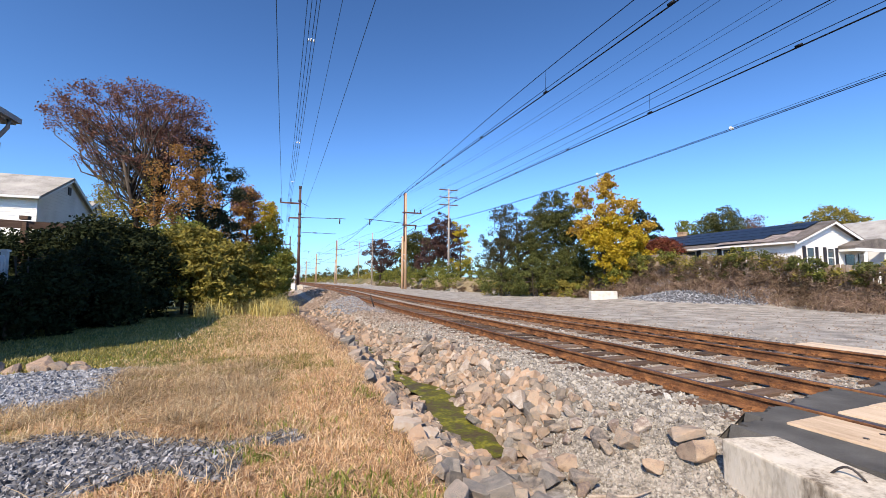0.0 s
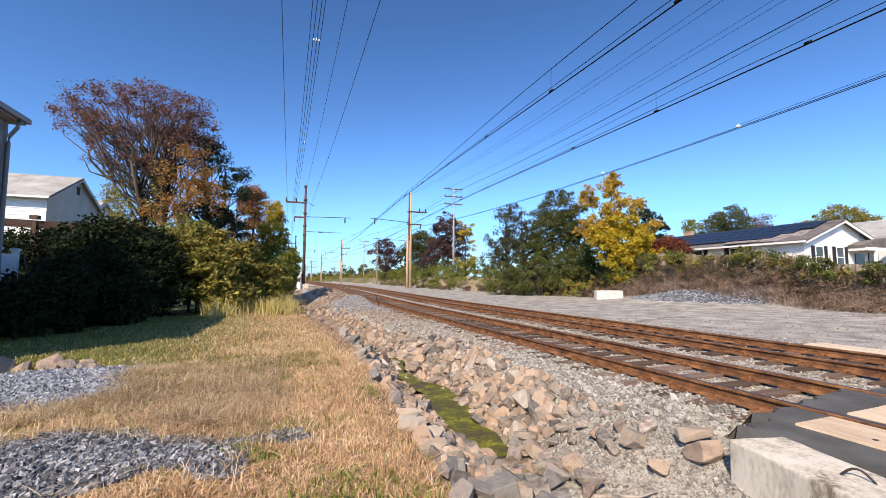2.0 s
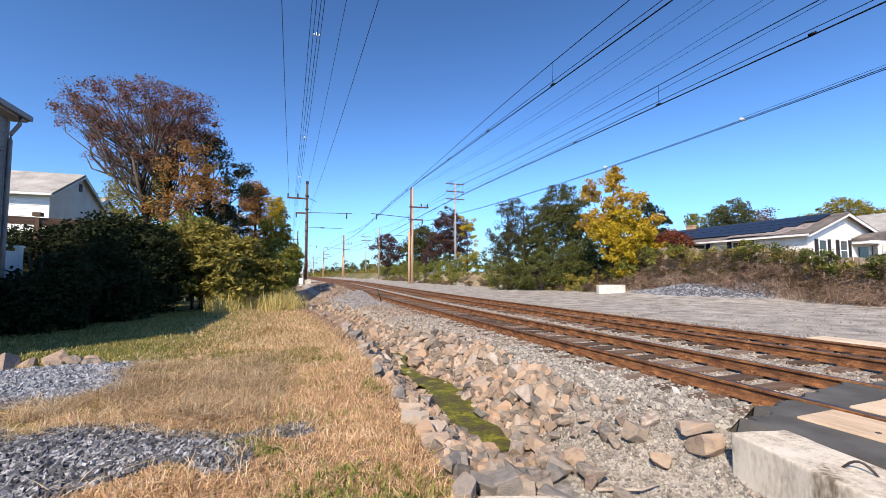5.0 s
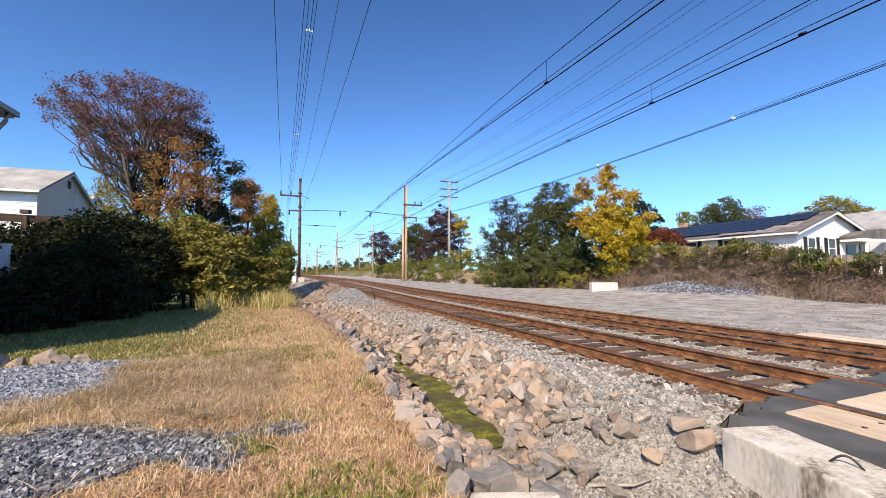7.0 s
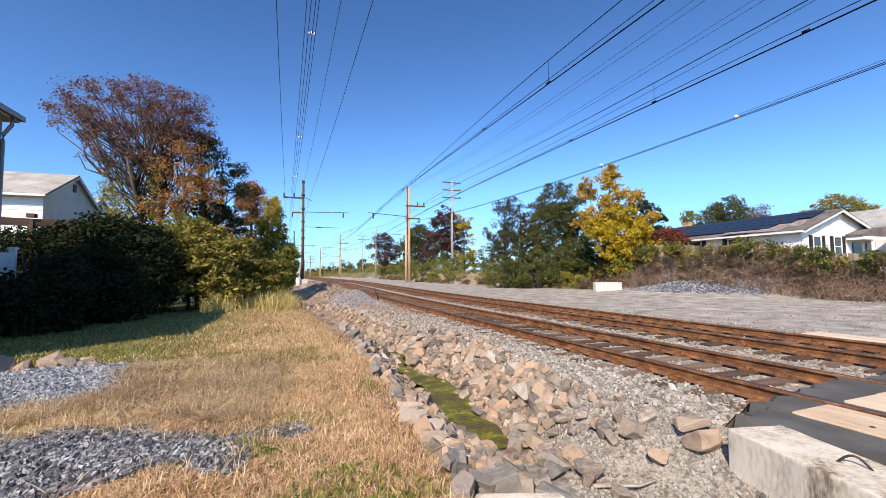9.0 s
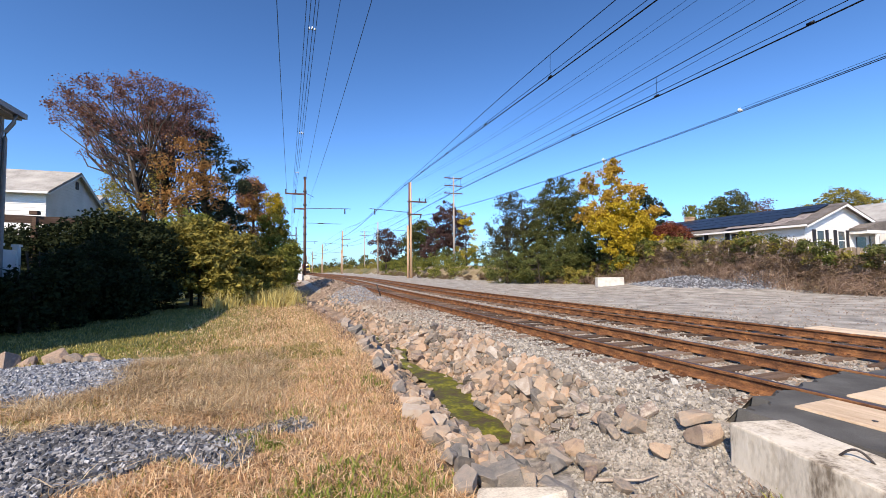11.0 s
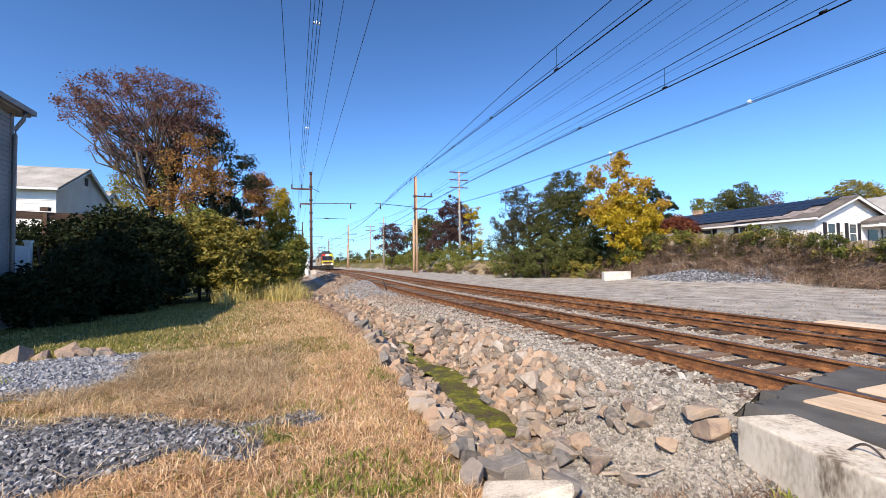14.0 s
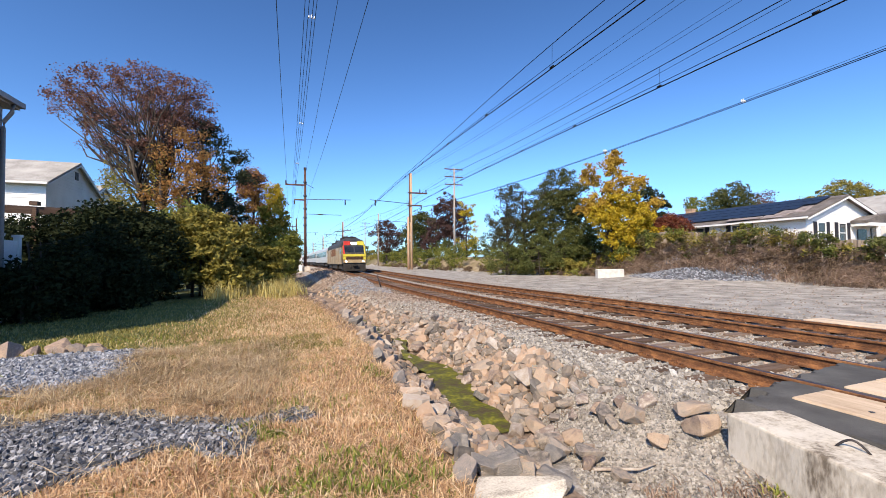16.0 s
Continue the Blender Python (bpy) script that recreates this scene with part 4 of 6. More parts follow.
# left side
tree((-7.8, 30.9), [(-2.5, 0, 12.2, 4.0, 3, 1.7), (1.0, 0, 11.9, 2.2, 2.4, 1.9), (-5.2, 0, 11.9, 2.1, 2, 1.0), (-1.0, 0, 13.3, 3.0, 2.5, 1.0), (2.0, 0.5, 10.4, 1.3, 1.6, 1.8), (-0.8, 0, 9.9, 3.2, 2.5, 1.9), (-3.8, 0, 10.2, 1.9, 1.6, 1.3), (-4.2, 0, 9.0, 0.9, 0.9, 0.7), (-2.4, 0, 8.6, 1.4, 1.2, 0.9)],
     LEAF_RED, 21000, 0.14, "tall tree with bronze-red autumn leaves and bare limbs", clump=0.55, trunk=0.25, limbs=150, seed=11, stems=3, top=0.62,
     extra=[(LEAF_OLIVE, 6500, [(-2.4, 0, 7.0, 1.3, 1.2, 1.6), (-1.0, -0.5, 5.8, 1.7, 1.2, 2.2), (0.4, -0.5, 7.6, 1.0, 1.0, 1.6), (-1.8, -0.5, 4.6, 1.6, 1.2, 1.4)])],
     arms=[(0.13, [(-0.4, 0, 5.2), (-1.6, -0.3, 7.3), (-3.4, -0.4, 8.1), (-4.5, -0.4, 9.2), (-4.7, -0.4, 9.9)]), (0.12, [(-0.2, 0, 5.6), (-0.9, 0, 8.4), (-0.7, 0, 10.6), (-1.3, 0, 12.9)]), (0.11, [(-0.1, 0, 6.2), (0.5, -0.2, 8.7), (0.9, -0.2, 10.2), (2.0, 0, 11.4)]),
           (0.10, [(-0.7, 0, 8.0), (-2.0, -0.3, 9.6), (-3.6, -0.3, 10.6), (-6.2, 0, 12.0)]), (0.09, [(-0.8, 0, 9.4), (-2.2, 0, 11.2), (-3.2, 0, 12.8)]), (0.08, [(0.6, -0.2, 9.2), (0.3, 0, 11.2), (0.8, 0, 13.0)]), (0.06, [(-3.4, -0.4, 8.1), (-4.6, -0.3, 8.5), (-5.4, 0, 9.6)])])
tree((-5.8, 28.6), [(-0.3, 0, 8.4, 1.7, 1.3, 1.6), (0.5, 0, 6.6, 1.6, 1.2, 1.5), (-1.4, 0, 5.2, 1.4, 1.1, 1.7)], LEAF_ORANGE, 4200, 0.17, "orange-brown autumn tree under a taller tree", trunk=0.15, limbs=24, seed=12, clump=0.55)
tree((-5.1, 31.2), [(0.9, 0, 8.7, 1.7, 1.3, 0.45), (0.0, 0, 9.8, 1.2, 1.0, 0.45), (1.1, 0, 7.5, 2.0, 1.6, 0.45), (-0.2, 0, 6.2, 2.0, 1.5, 0.6), (0.6, 0, 5.0, 1.9, 1.4, 0.8), (-0.2, 0, 10.7, 0.7, 0.7, 0.5), (0.2, 0, 3.6, 1.8, 1.4, 0.9)],
     CONIFER, 10500, 0.24, "dark cedar with flat spreading boughs", trunk=0.2, limbs=50, seed=13, clump=0.45, aspect=0.3, hang=0.5, top=0.95)
tree((-3.4, 40.8), [(0.2, 0, 8.2, 1.4, 1.2, 1.4), (-0.6, 0, 6.6, 1.7, 1.3, 1.5), (0.6, 0, 5.6, 1.5, 1.2, 1.8), (0.2, 0, 3.8, 2.0, 1.4, 1.8), (0.1, 0, 9.3, 0.9, 0.8, 0.8)], LEAF_ORANGE, 8000, 0.2, "rust-orange autumn tree by the railway", trunk=0.16, limbs=26, seed=14, clump=0.55,
     extra=[(LEAF_RED, 2600, [(0.2, 0, 8.6, 1.5, 1.3, 1.3)])])
# yellowing leaves; the brighter extras put sunlight into top and near side
tree((-1.4, 40.0), [(0.1, 0, 7.4, 0.9, 0.9, 1.3), (0.1, 0, 5.6, 1.4, 1.1, 1.6), (0.2, 0, 3.6, 1.8, 1.3, 1.9), (0.2, 0, 1.6, 1.9, 1.4, 1.3)], LEAF_OLIVE, 12000, 0.18, "slender olive-green tree with yellowing top, leaves brightened as if sunlit", trunk=0.14, limbs=22, seed=15, clump=0.42, hang=0.8, extra=[(LEAF_YELLOW, 1800, [(0.2, -0.4, 7.6, 0.8, 0.8, 1.1)]), (LEAF_BRIGHT, 3500, [(0.2, -0.8, 5.4, 1.2, 0.8, 1.5), (-0.6, -0.9, 3.0, 1.3, 0.8, 1.4)])])
tree((-0.3, 47.0), [(0, 0, 3.6, 0.8, 0.9, 1.2), (0.1, 0, 1.8, 1.0, 1.2, 1.4)], LEAF_OLIVE, 6000, 0.18, "olive-green weedy tree beside the track", trunk=0.12, limbs=18, seed=16, clump=0.4, hang=0.8)


def shrub(base, blobs, mat, n, size, label, seed, **kw):
    return tree(base, blobs, mat, n, size, label, trunk=0.05, limbs=20, seed=seed, name="shrub", category="shrub", stems=5, top=0.7, group="shrubs", **kw)


# LEAF_SHADE shrubs: their near-black leaf colour carries the shade
shrub((-7.6, 20.0), [(-1.0, 0, 1.8, 2.2, 1.5, 1.8), (1.2, 0, 2.0, 1.9, 1.4, 1.9), (0.6, 0.5, 3.3, 1.8, 1.2, 0.7), (-2.4, 0, 1.6, 1.6, 1.2, 1.5)], LEAF_SHADE, 12000, 0.17, "dense green shrub, leaves coloured dark for the shade of the house", 21, clump=0.45)
shrub((-6.0, 20.2), [(-0.8, 0, 1.8, 1.8, 1.5, 1.8), (0.6, 0, 1.6, 1.6, 1.4, 1.7), (-0.5, 0.4, 3.1, 1.6, 1.1, 0.7), (0.2, -0.9, 0.9, 1.8, 0.9, 0.9)], LEAF_SHADE, 11000, 0.17, "dense green shrub, leaves coloured dark for the shade of the house", 22, clump=0.45)
shrub((-6.3, 16.9), [(-0.5, 0, 1.1, 1.2, 1.0, 1.2), (0.8, 0.3, 1.0, 1.2, 1.0, 1.1)], LEAF_SHADE, 9000, 0.15, "low shrub spilling over the shaded lawn, leaves coloured dark for shade", 28, clump=0.4)
shrub((-6.75, 15.4), [(0, 0, 0.9, 0.5, 0.9, 0.9), (0.3, 0.9, 1.0, 0.6, 0.9, 1.0), (0, 2.0, 1.2, 0.7, 0.9, 1.1), (0.4, 1.7, 2.0, 0.6, 0.8, 1.2)], LEAF_SHADE, 9000, 0.13, "low shrub against the white fence, leaves coloured dark for shade", 29, clump=0.3)
shrub((-6.45, 13.9), [(0, 0, 0.9, 0.5, 0.6, 0.9), (-0.6, 0.0, 0.9, 0.5, 0.5, 0.8), (0.3, 0.7, 1.2, 0.6, 0.7, 1.1)], LEAF_SHADE, 7000, 0.13, "low shrub against the house wall, leaves coloured dark for shade", 30, clump=0.3)
shrub((-4.0, 21.4), [(-1.0, 0, 2.0, 1.6, 1.3, 1.6), (0.5, 0, 1.7, 1.6, 1.4, 1.6), (-0.2, 0.4, 3.2, 1.4, 1.0, 0.8), (1.4, 0, 1.2, 1.0, 1.0, 1.1)], LEAF_OLIVE, 9500, 0.23, "yellow-green leafy shrub at the edge of the lawn", 23, clump=0.4)
shrub((-2.2, 24.4), [(-0.6, 0, 1.8, 1.4, 1.2, 1.6), (0.6, 0, 1.4, 1.3, 1.2, 1.4), (-0.4, 0, 3.0, 1.0, 0.9, 0.7)], LEAF_OLIVE, 8000, 0.22, "yellow-green leafy shrub at the edge of the lawn", 24, clump=0.4)
shrub((-6.0, 25.0), [(-1.2, 0, 2.4, 2.0, 1.4, 1.9), (1.0, 0, 2.8, 1.8, 1.3, 1.9)], LEAF_BRIGHT, 9000, 0.19, "tall yellowing shrub under the trees", 25, clump=0.5)
shrub((-0.7, 32.5), [(0, 0, 1.6, 1.2, 1.3, 1.6), (0.2, 1, 2.7, 0.9, 1.2, 1.1)], LEAF_BRIGHT, 7500, 0.17, "weedy yellow-green shrub beside the ditch", 26, clump=0.4)
shrub((-11.5, 24.0), [(-1.5, 0, 2.0, 2.4, 1.6, 1.8), (1.5, 0, 2.3, 2.0, 1.6, 1.9)], LEAF_SHADE, 9000, 0.17, "green shrub behind the fence, leaves coloured dark for shade", 27, clump=0.5)

# right side, by the bank
tree((22.3, 36.3), [(3.6, 0, 9.0, 2.2, 1.8, 1.9), (1.9, 0, 7.6, 1.9, 1.6, 1.8), (5.0, 0, 7.4, 2.0, 1.8, 2.0), (3.4, 0, 6.6, 2.8, 2.0, 2.0), (3.0, 0, 5.0, 2.8, 2.0, 2.0), (5.6, 0.4, 4.6, 1.8, 1.6, 2.2), (5.4, 0.4, 2.6, 2.2, 1.6, 2.2), (0.8, 0, 4.2, 2.2, 1.8, 1.8)], LEAF_GREEN, 27000, 0.2,
     "large dark green tree on the bank", trunk=0.22, limbs=46, seed=31, clump=0.5, hang=0.4)
tree((20.8, 37.2), [(0.2, 0, 8.3, 1.6, 1.4, 1.2), (-0.9, 0, 5.6, 1.4, 1.3, 1.3), (1.0, 0, 6.4, 1.3, 1.3, 1.6), (-1.2, 0, 3.8, 1.2, 1.2, 1.1), (0.4, 0, 4.6, 1.6, 1.4, 1.5)], LEAF_DUSK, 9000, 0.2,
     "dusky grey-green tree with open crown on the bank", trunk=0.16, limbs=60, seed=43, clump=0.5, hang=0.3, aspect=0.4)
for sx, sy, seed, hh, lab in ((22.4, 33.6, 44, 1.0, "feathery mid-green shrub below the dark tree"), (24.6, 32.8, 45, 1.12, "broad mid-green shrub on the bank"), (26.6, 31.6, 46, 0.9, "dense green shrub beside the yellow tree"), (20.3, 36.0, 47, 0.75, "low mid-green shrub at the bank edge")):
    shrub((sx, sy), [(-0.8, 0, 1.6 * hh, 1.5, 1.2, 1.3), (0.8, 0, 2.0 * hh, 1.5, 1.2, 1.5), (0, 0.3, 3.2 * hh, 1.3, 1.0, 1.0), (-1.4, -0.2, 0.8, 1.1, 0.9, 0.8), (1.4, -0.2, 0.9, 1.1, 0.9, 0.9)], LEAF_MID, 5200, 0.19, lab, seed, clump=0.36, hang=0.6, aspect=0.4)
tree((25.8, 28.1), [(1.6, 0, 4.6, 2.2, 1.8, 1.7), (3.2, 0, 3.9, 1.5, 1.4, 1.5), (-0.6, 0, 5.1, 1.5, 1.3, 1.3), (1.0, -0.4, 2.6, 1.7, 1.3, 1.4), (1.5, -0.3, 1.0, 1.2, 0.9, 0.9), (0.8, 0, 6.2, 1.6, 1.3, 0.9), (0.0, -0.3, 3.6, 1.3, 1.1, 1.2)], LEAF_YELLOW, 13000, 0.27,
     "bright yellow autumn tree above the gravel lot", trunk=0.18, limbs=60, seed=32, clump=0.5, hang=0.6, aspect=0.5,
     extra=[(LEAF_GOLD, 6500, [(-1.7, 0, 8.2, 0.8, 0.8, 0.8), (-2.0, 0, 9.0, 0.5, 0.5, 0.4), (0.1, 0, 9.0, 0.9, 0.8, 0.8), (0.6, 0, 10.0, 0.7, 0.6, 0.6), (1.2, 0, 8.2, 0.9, 0.8, 0.6), (2.2, 0, 7.8, 0.9, 0.8, 0.7), (3.5, 0, 5.9, 0.7, 0.8, 0.6), (-2.1, 0, 6.0, 0.8, 0.8, 0.8), (0, 0, 7.2, 1.0, 0.9, 0.6), (-1.0, 0, 6.3, 1.1, 0.9, 0.7)]), (LEAF_BRIGHT, 4200, [(1.0, -0.3, 1.8, 1.6, 1.2, 1.3), (2.6, 0, 2.4, 1.3, 1.2, 1.1)])],
     arms=[(0.05, [(0.1, 0, 4.5), (0.0, 0, 6.6), (0.3, 0, 8.8), (0.6, 0, 10.2)]), (0.05, [(0.0, 0, 4.2), (-1.1, 0, 6.4), (-1.9, 0, 9.0)]), (0.05, [(0.2, 0, 4.4), (1.3, 0, 6.2), (2.0, 0, 7.7)])])
tree((29.6, 26.0), [(0.2, 0, 2.3, 1.2, 1.1, 1.1), (1.4, 0, 2.0, 1.1, 1.0, 1.0)], LEAF_CRIMSON, 4600, 0.19, "crimson shrub beside the yellow tree", trunk=0.08, limbs=18, seed=33, clump=0.45, name="shrub", category="shrub", stems=3)
tree((28.8, 74.6), [(0, 0, 9.0, 3.4, 3, 2.6), (-2.2, 0, 5.6, 3.0, 2.6, 2.6), (2.0, 0, 5.2, 2.8, 2.6, 2.6), (-0.5, 0, 11.6, 1.6, 1.5, 1.6), (2.4, 0, 8.8, 1.8, 1.6, 1.6), (-3.6, 0, 3.2, 2.0, 2.0, 1.8)], LEAF_PURPLE, 15000, 0.32, "tall purple-leaved tree on the far bank", trunk=0.25, limbs=36, seed=34, clump=0.8)
tree((24.8, 56.9), [(0, 0, 7.6, 1.3, 1.2, 1.5), (0.5, 0, 5.4, 1.3, 1.4, 1.3), (0.2, 0, 3.0, 1.8, 1.5, 1.6), (0.9, 0, 1.6, 2.2, 1.5, 1.3)], LEAF_YELLOW, 2300, 0.26, "thin yellow tree beside a utility pole", trunk=0.12, limbs=26, seed=35, clump=0.55)
tree((28.2, 90.9), [(0, 0, 8.2, 3.2, 2.8, 2.6), (-2, 0, 5.4, 2.8, 2.4, 2.6), (2.6, 0, 6.6, 2.8, 2.4, 3.0)], LEAF_GREEN, 13000, 0.34, "green tree on the far bank", trunk=0.3, limbs=26, seed=36, clump=0.95)
tree((21.8, 98.9), [(0, 0, 8.6, 3.0, 2.8, 2.0), (-2.2, 0, 6.4, 2.2, 2.2, 2.0), (2.4, 0, 6.2, 2.4, 2.2, 2.2), (0.2, 0, 4.4, 2.8, 2.4, 1.8)], LEAF_PURPLE, 7500, 0.32, "thin dark purple-leaved tree on the far bank", trunk=0.28, limbs=44, seed=37, clump=0.9)
tree((61.9, 42.6), [(0, 0, 8.6, 2.6, 2.6, 2.4), (-2.2, 0, 7.6, 2.0, 2.0, 1.8), (2.2, 0, 7.4, 2.0, 2.0, 1.8), (0, 0, 5.4, 3, 2.6, 2.2)], LEAF_GREEN, 11000, 0.3, "round dark green tree behind the house", trunk=0.3, limbs=26, seed=38, clump=0.8)
tree((70.8, 43.4), [(0, 0, 8.6, 2.4, 2.2, 1.6), (2, 0, 7.2, 2.2, 2.0, 1.4)], LEAF_RED, 2600, 0.26, "thin bronze tree behind the house", trunk=0.2, limbs=44, seed=39, clump=0.9)
tree((81.0, 38.4), [(0, 0, 9.6, 3.4, 3, 1.8), (-4.2, 0, 8.2, 3.0, 2.4, 1.4), (3.4, 0, 8.6, 3.0, 2.4, 1.6), (0, 0, 6.6, 5.0, 3, 1.6)], LEAF_OLIVE, 9000, 0.34, "olive-green tree behind the house", trunk=0.3, limbs=30, seed=40, clump=0.9)
tree((47.7, 37.5), [(0, 0, 3.8, 1.9, 1.6, 2.4), (0, 0, 6.2, 1.0, 0.9, 1.2)], LEAF_BRIGHT, 5000, 0.26, "yellow-green pointed tree beside the house", trunk=0.15, limbs=16, seed=41, clump=0.5)
tree((42.4, 40.0), [(0, 0, 7.8, 2.8, 1.6, 0.35), (1.0, 0, 6.6, 3.0, 1.8, 0.4), (-0.2, 0, 8.6, 1.4, 1.2, 0.3), (0, 0, 5.2, 2.6, 1.8, 0.5)], CONIFER, 4500, 0.3, "dark pine with flat boughs behind the yellow tree", trunk=0.2, limbs=30, seed=42, clump=0.5)

# low growth on the bank
rr = random.Random(5)
bank = []
for i in range(70):
    y = 24 + i * 1.25
    x = 24.6 - 4.0 * float(smooth_step(26, 60, y)) + rr.uniform(-0.1, 4.2)
    bank.append((x, y, float(height(x, y)) + rr.uniform(0.3, 1.5), rr.uniform(1.0, 1.9), rr.uniform(1.0, 2.2), rr.uniform(0.7, 1.6)))
clump_stuff("bank_growth", bank, LEAF_BRIGHT, 34000, 0.2, "yellow-green weeds and vines on the bank", "undergrowth", 0.5, 51)
foot = [(24.3 - 4.3 * float(smooth_step(26, 60, y)) + rr.uniform(-0.2, 1.4), y, 0.25 + rr.uniform(0, 0.5), 0.6, 0.8, 0.35) for y in np.arange(27, 96, 0.9)]
clump_stuff("bank_growth", foot, LEAF_BROWN, 15000, 0.2, "brown dead weeds at the foot of the bank", "undergrowth", 0.35, 59, 0.25, 0.6)
clump_stuff("bank_growth", [(x + rr.uniform(0.5, 4), y + 1, z + rr.uniform(0, 1.0), a, b, c) for x, y, z, a, b, c in bank], LEAF_GREEN, 30000, 0.22, "dark green weeds and vines on the bank", "undergrowth", 0.5, 52)
low = [(x, y, float(height(x, y)) + 0.6, 1.2, 1.0, 0.9) for x, y in ((22.6, 34.6), (23.8, 33.2), (24.6, 31.8), (25.6, 31.0), (26.4, 30.0), (27.2, 28.6), (28.4, 27.4), (21.4, 36.6), (20.6, 38.6))]
clump_stuff("bank_growth", low, LEAF_OLIVE, 6000, 0.2, "tangled olive weeds under the trees", "undergrowth", 0.4, 58)
far = [(27 + rr.uniform(-3, 8) - 0.02 * y, y, rr.uniform(0.5, 3.0), rr.uniform(2, 4), rr.uniform(3, 6), rr.uniform(1.2, 3.2)) for y in range(105, 460, 4)]
clump_stuff("far_woods", far, LEAF_OLIVE, 24000, 0.5, "olive and green woods along the railway", "woods", 1.2, 53)
far = [(33 + rr.uniform(-3, 16) - 0.02 * y, y, rr.uniform(2.5, 6.5), rr.uniform(2, 4), rr.uniform(3, 6), rr.uniform(1.5, 4)) for y in range(110, 520, 5)]
clump_stuff("far_woods", far, LEAF_GREEN, 26000, 0.6, "green woods along the railway", "woods", 1.3, 54)
far = [(rr.uniform(-160, 160), 760 + rr.uniform(-30, 60), rr.uniform(1, 9), rr.uniform(10, 18), 10, rr.uniform(4, 9)) for i in range(60)]
clump_stuff("far_woods", far, LEAF_RED, 16000, 2.2, "brown autumn woods on the skyline", "woods", 5.0, 55)
far = [(-4.5 - rr.uniform(0, 6), y, rr.uniform(1, 2.5), 2.0, 3, rr.uniform(1.2, 2.4)) for y in range(54, 300, 5)]
clump_stuff("far_woods", far, LEAF_GREEN, 18000, 0.4, "dark green scrub along the tracks", "woods", 0.9, 56)
far = [(38 + rr.uniform(0, 90), 62 + rr.uniform(0, 80), rr.uniform(0.8, 3.4), 4.5, 4, rr.uniform(1.8, 3.4)) for i in range(70)]
clump_stuff("far_woods", far, LEAF_GREEN, 30000, 0.5, "green trees between distant houses", "woods", 1.2, 57)


# ---- overgrown board fence ----
def build_board_fence():
    f = thing("board_fence", pose(0, 0, 0), "weathered board fence overgrown with vines and dead brush", "fence")
    bm = boxes((-0.012, 0.012, -0.068, 0.068, 0, 1.75))
    me = bpy.data.meshes.new("fence_board")
    bm.to_mesh(me)
    bm.free()
    me.materials.append(FENCE_WOOD)
    rng = random.Random(8)
    y = 8.0
    while y < 29:
        x = 27.6 + 0.02 * (y - 8)
        if rng.random() > 0.08:
            ob = new("fence_board", me)
            ob.parent = f
            ob.matrix_basis = pose(x, y, float(height(x, y)) + 0.02 + rng.uniform(-0.05, 0.03), rng.uniform(-1.5, 1.5), rng.uniform(-1.5, 1.5), rng.uniform(-3, 3))
        y += 0.145
    for y in range(8, 30, 2):
        x = 27.7 + 0.02 * (y - 8)
        part("fence_post", boxes((x, x + 0.1, y, y + 0.1, float(height(x, y)) - 0.3, float(height(x, y)) + 1.6)), FENCE_WOOD, f)


build_board_fence()
vine = []
for i in range(110):
    y = 6.5 + i * 0.22
    x = 27.2 + rr.uniform(-0.5, 0.5)
    vine.append((x, y, float(height(x, y)) + rr.uniform(1.1, 1.75), 0.5, 0.7, rr.uniform(0.25, 0.5)))
clump_stuff("vines", vine, LEAF_OLIVE, 8500, 0.15, "olive-green vines over the fence top", "vines", 0.4, 61)
clump_stuff("vines", vine[::3] + [(x - 0.2, y + 0.4, z - 0.7, 0.3, 0.5, 0.6) for x, y, z, *_ in vine[::4]], LEAF_GREEN, 4000, 0.15, "dark green vines hanging on the fence", "vines", 0.35, 62)


mounds = []
for y, lift, r in ((25.5, 0.9, 0.9), (23.2, 0.5, 0.7), (20.6, 0.5, 0.8), (17.6, 0.9, 0.9), (16.3, 0.6, 0.8), (14.6, 0.6, 0.7), (13.4, 0.7, 0.6), (11.6, 0.5, 0.8), (10.0, 0.3, 0.7)):
    mounds.append((26.9 + rr.uniform(-0.4, 0.3), y, float(height(26.9, y)) + 1.3 + lift * 0.5, 0.6, r, lift * 0.6 + 0.2))
clump_stuff("vines", mounds, LEAF_MID, 5200, 0.15, "green vine mounds heaped over the fence", "vines", 0.3, 64)
clump_stuff("vines", mounds[::3], LEAF_BRIGHT, 1500, 0.15, "yellowing vine leaves on the fence mounds", "vines", 0.3, 65)


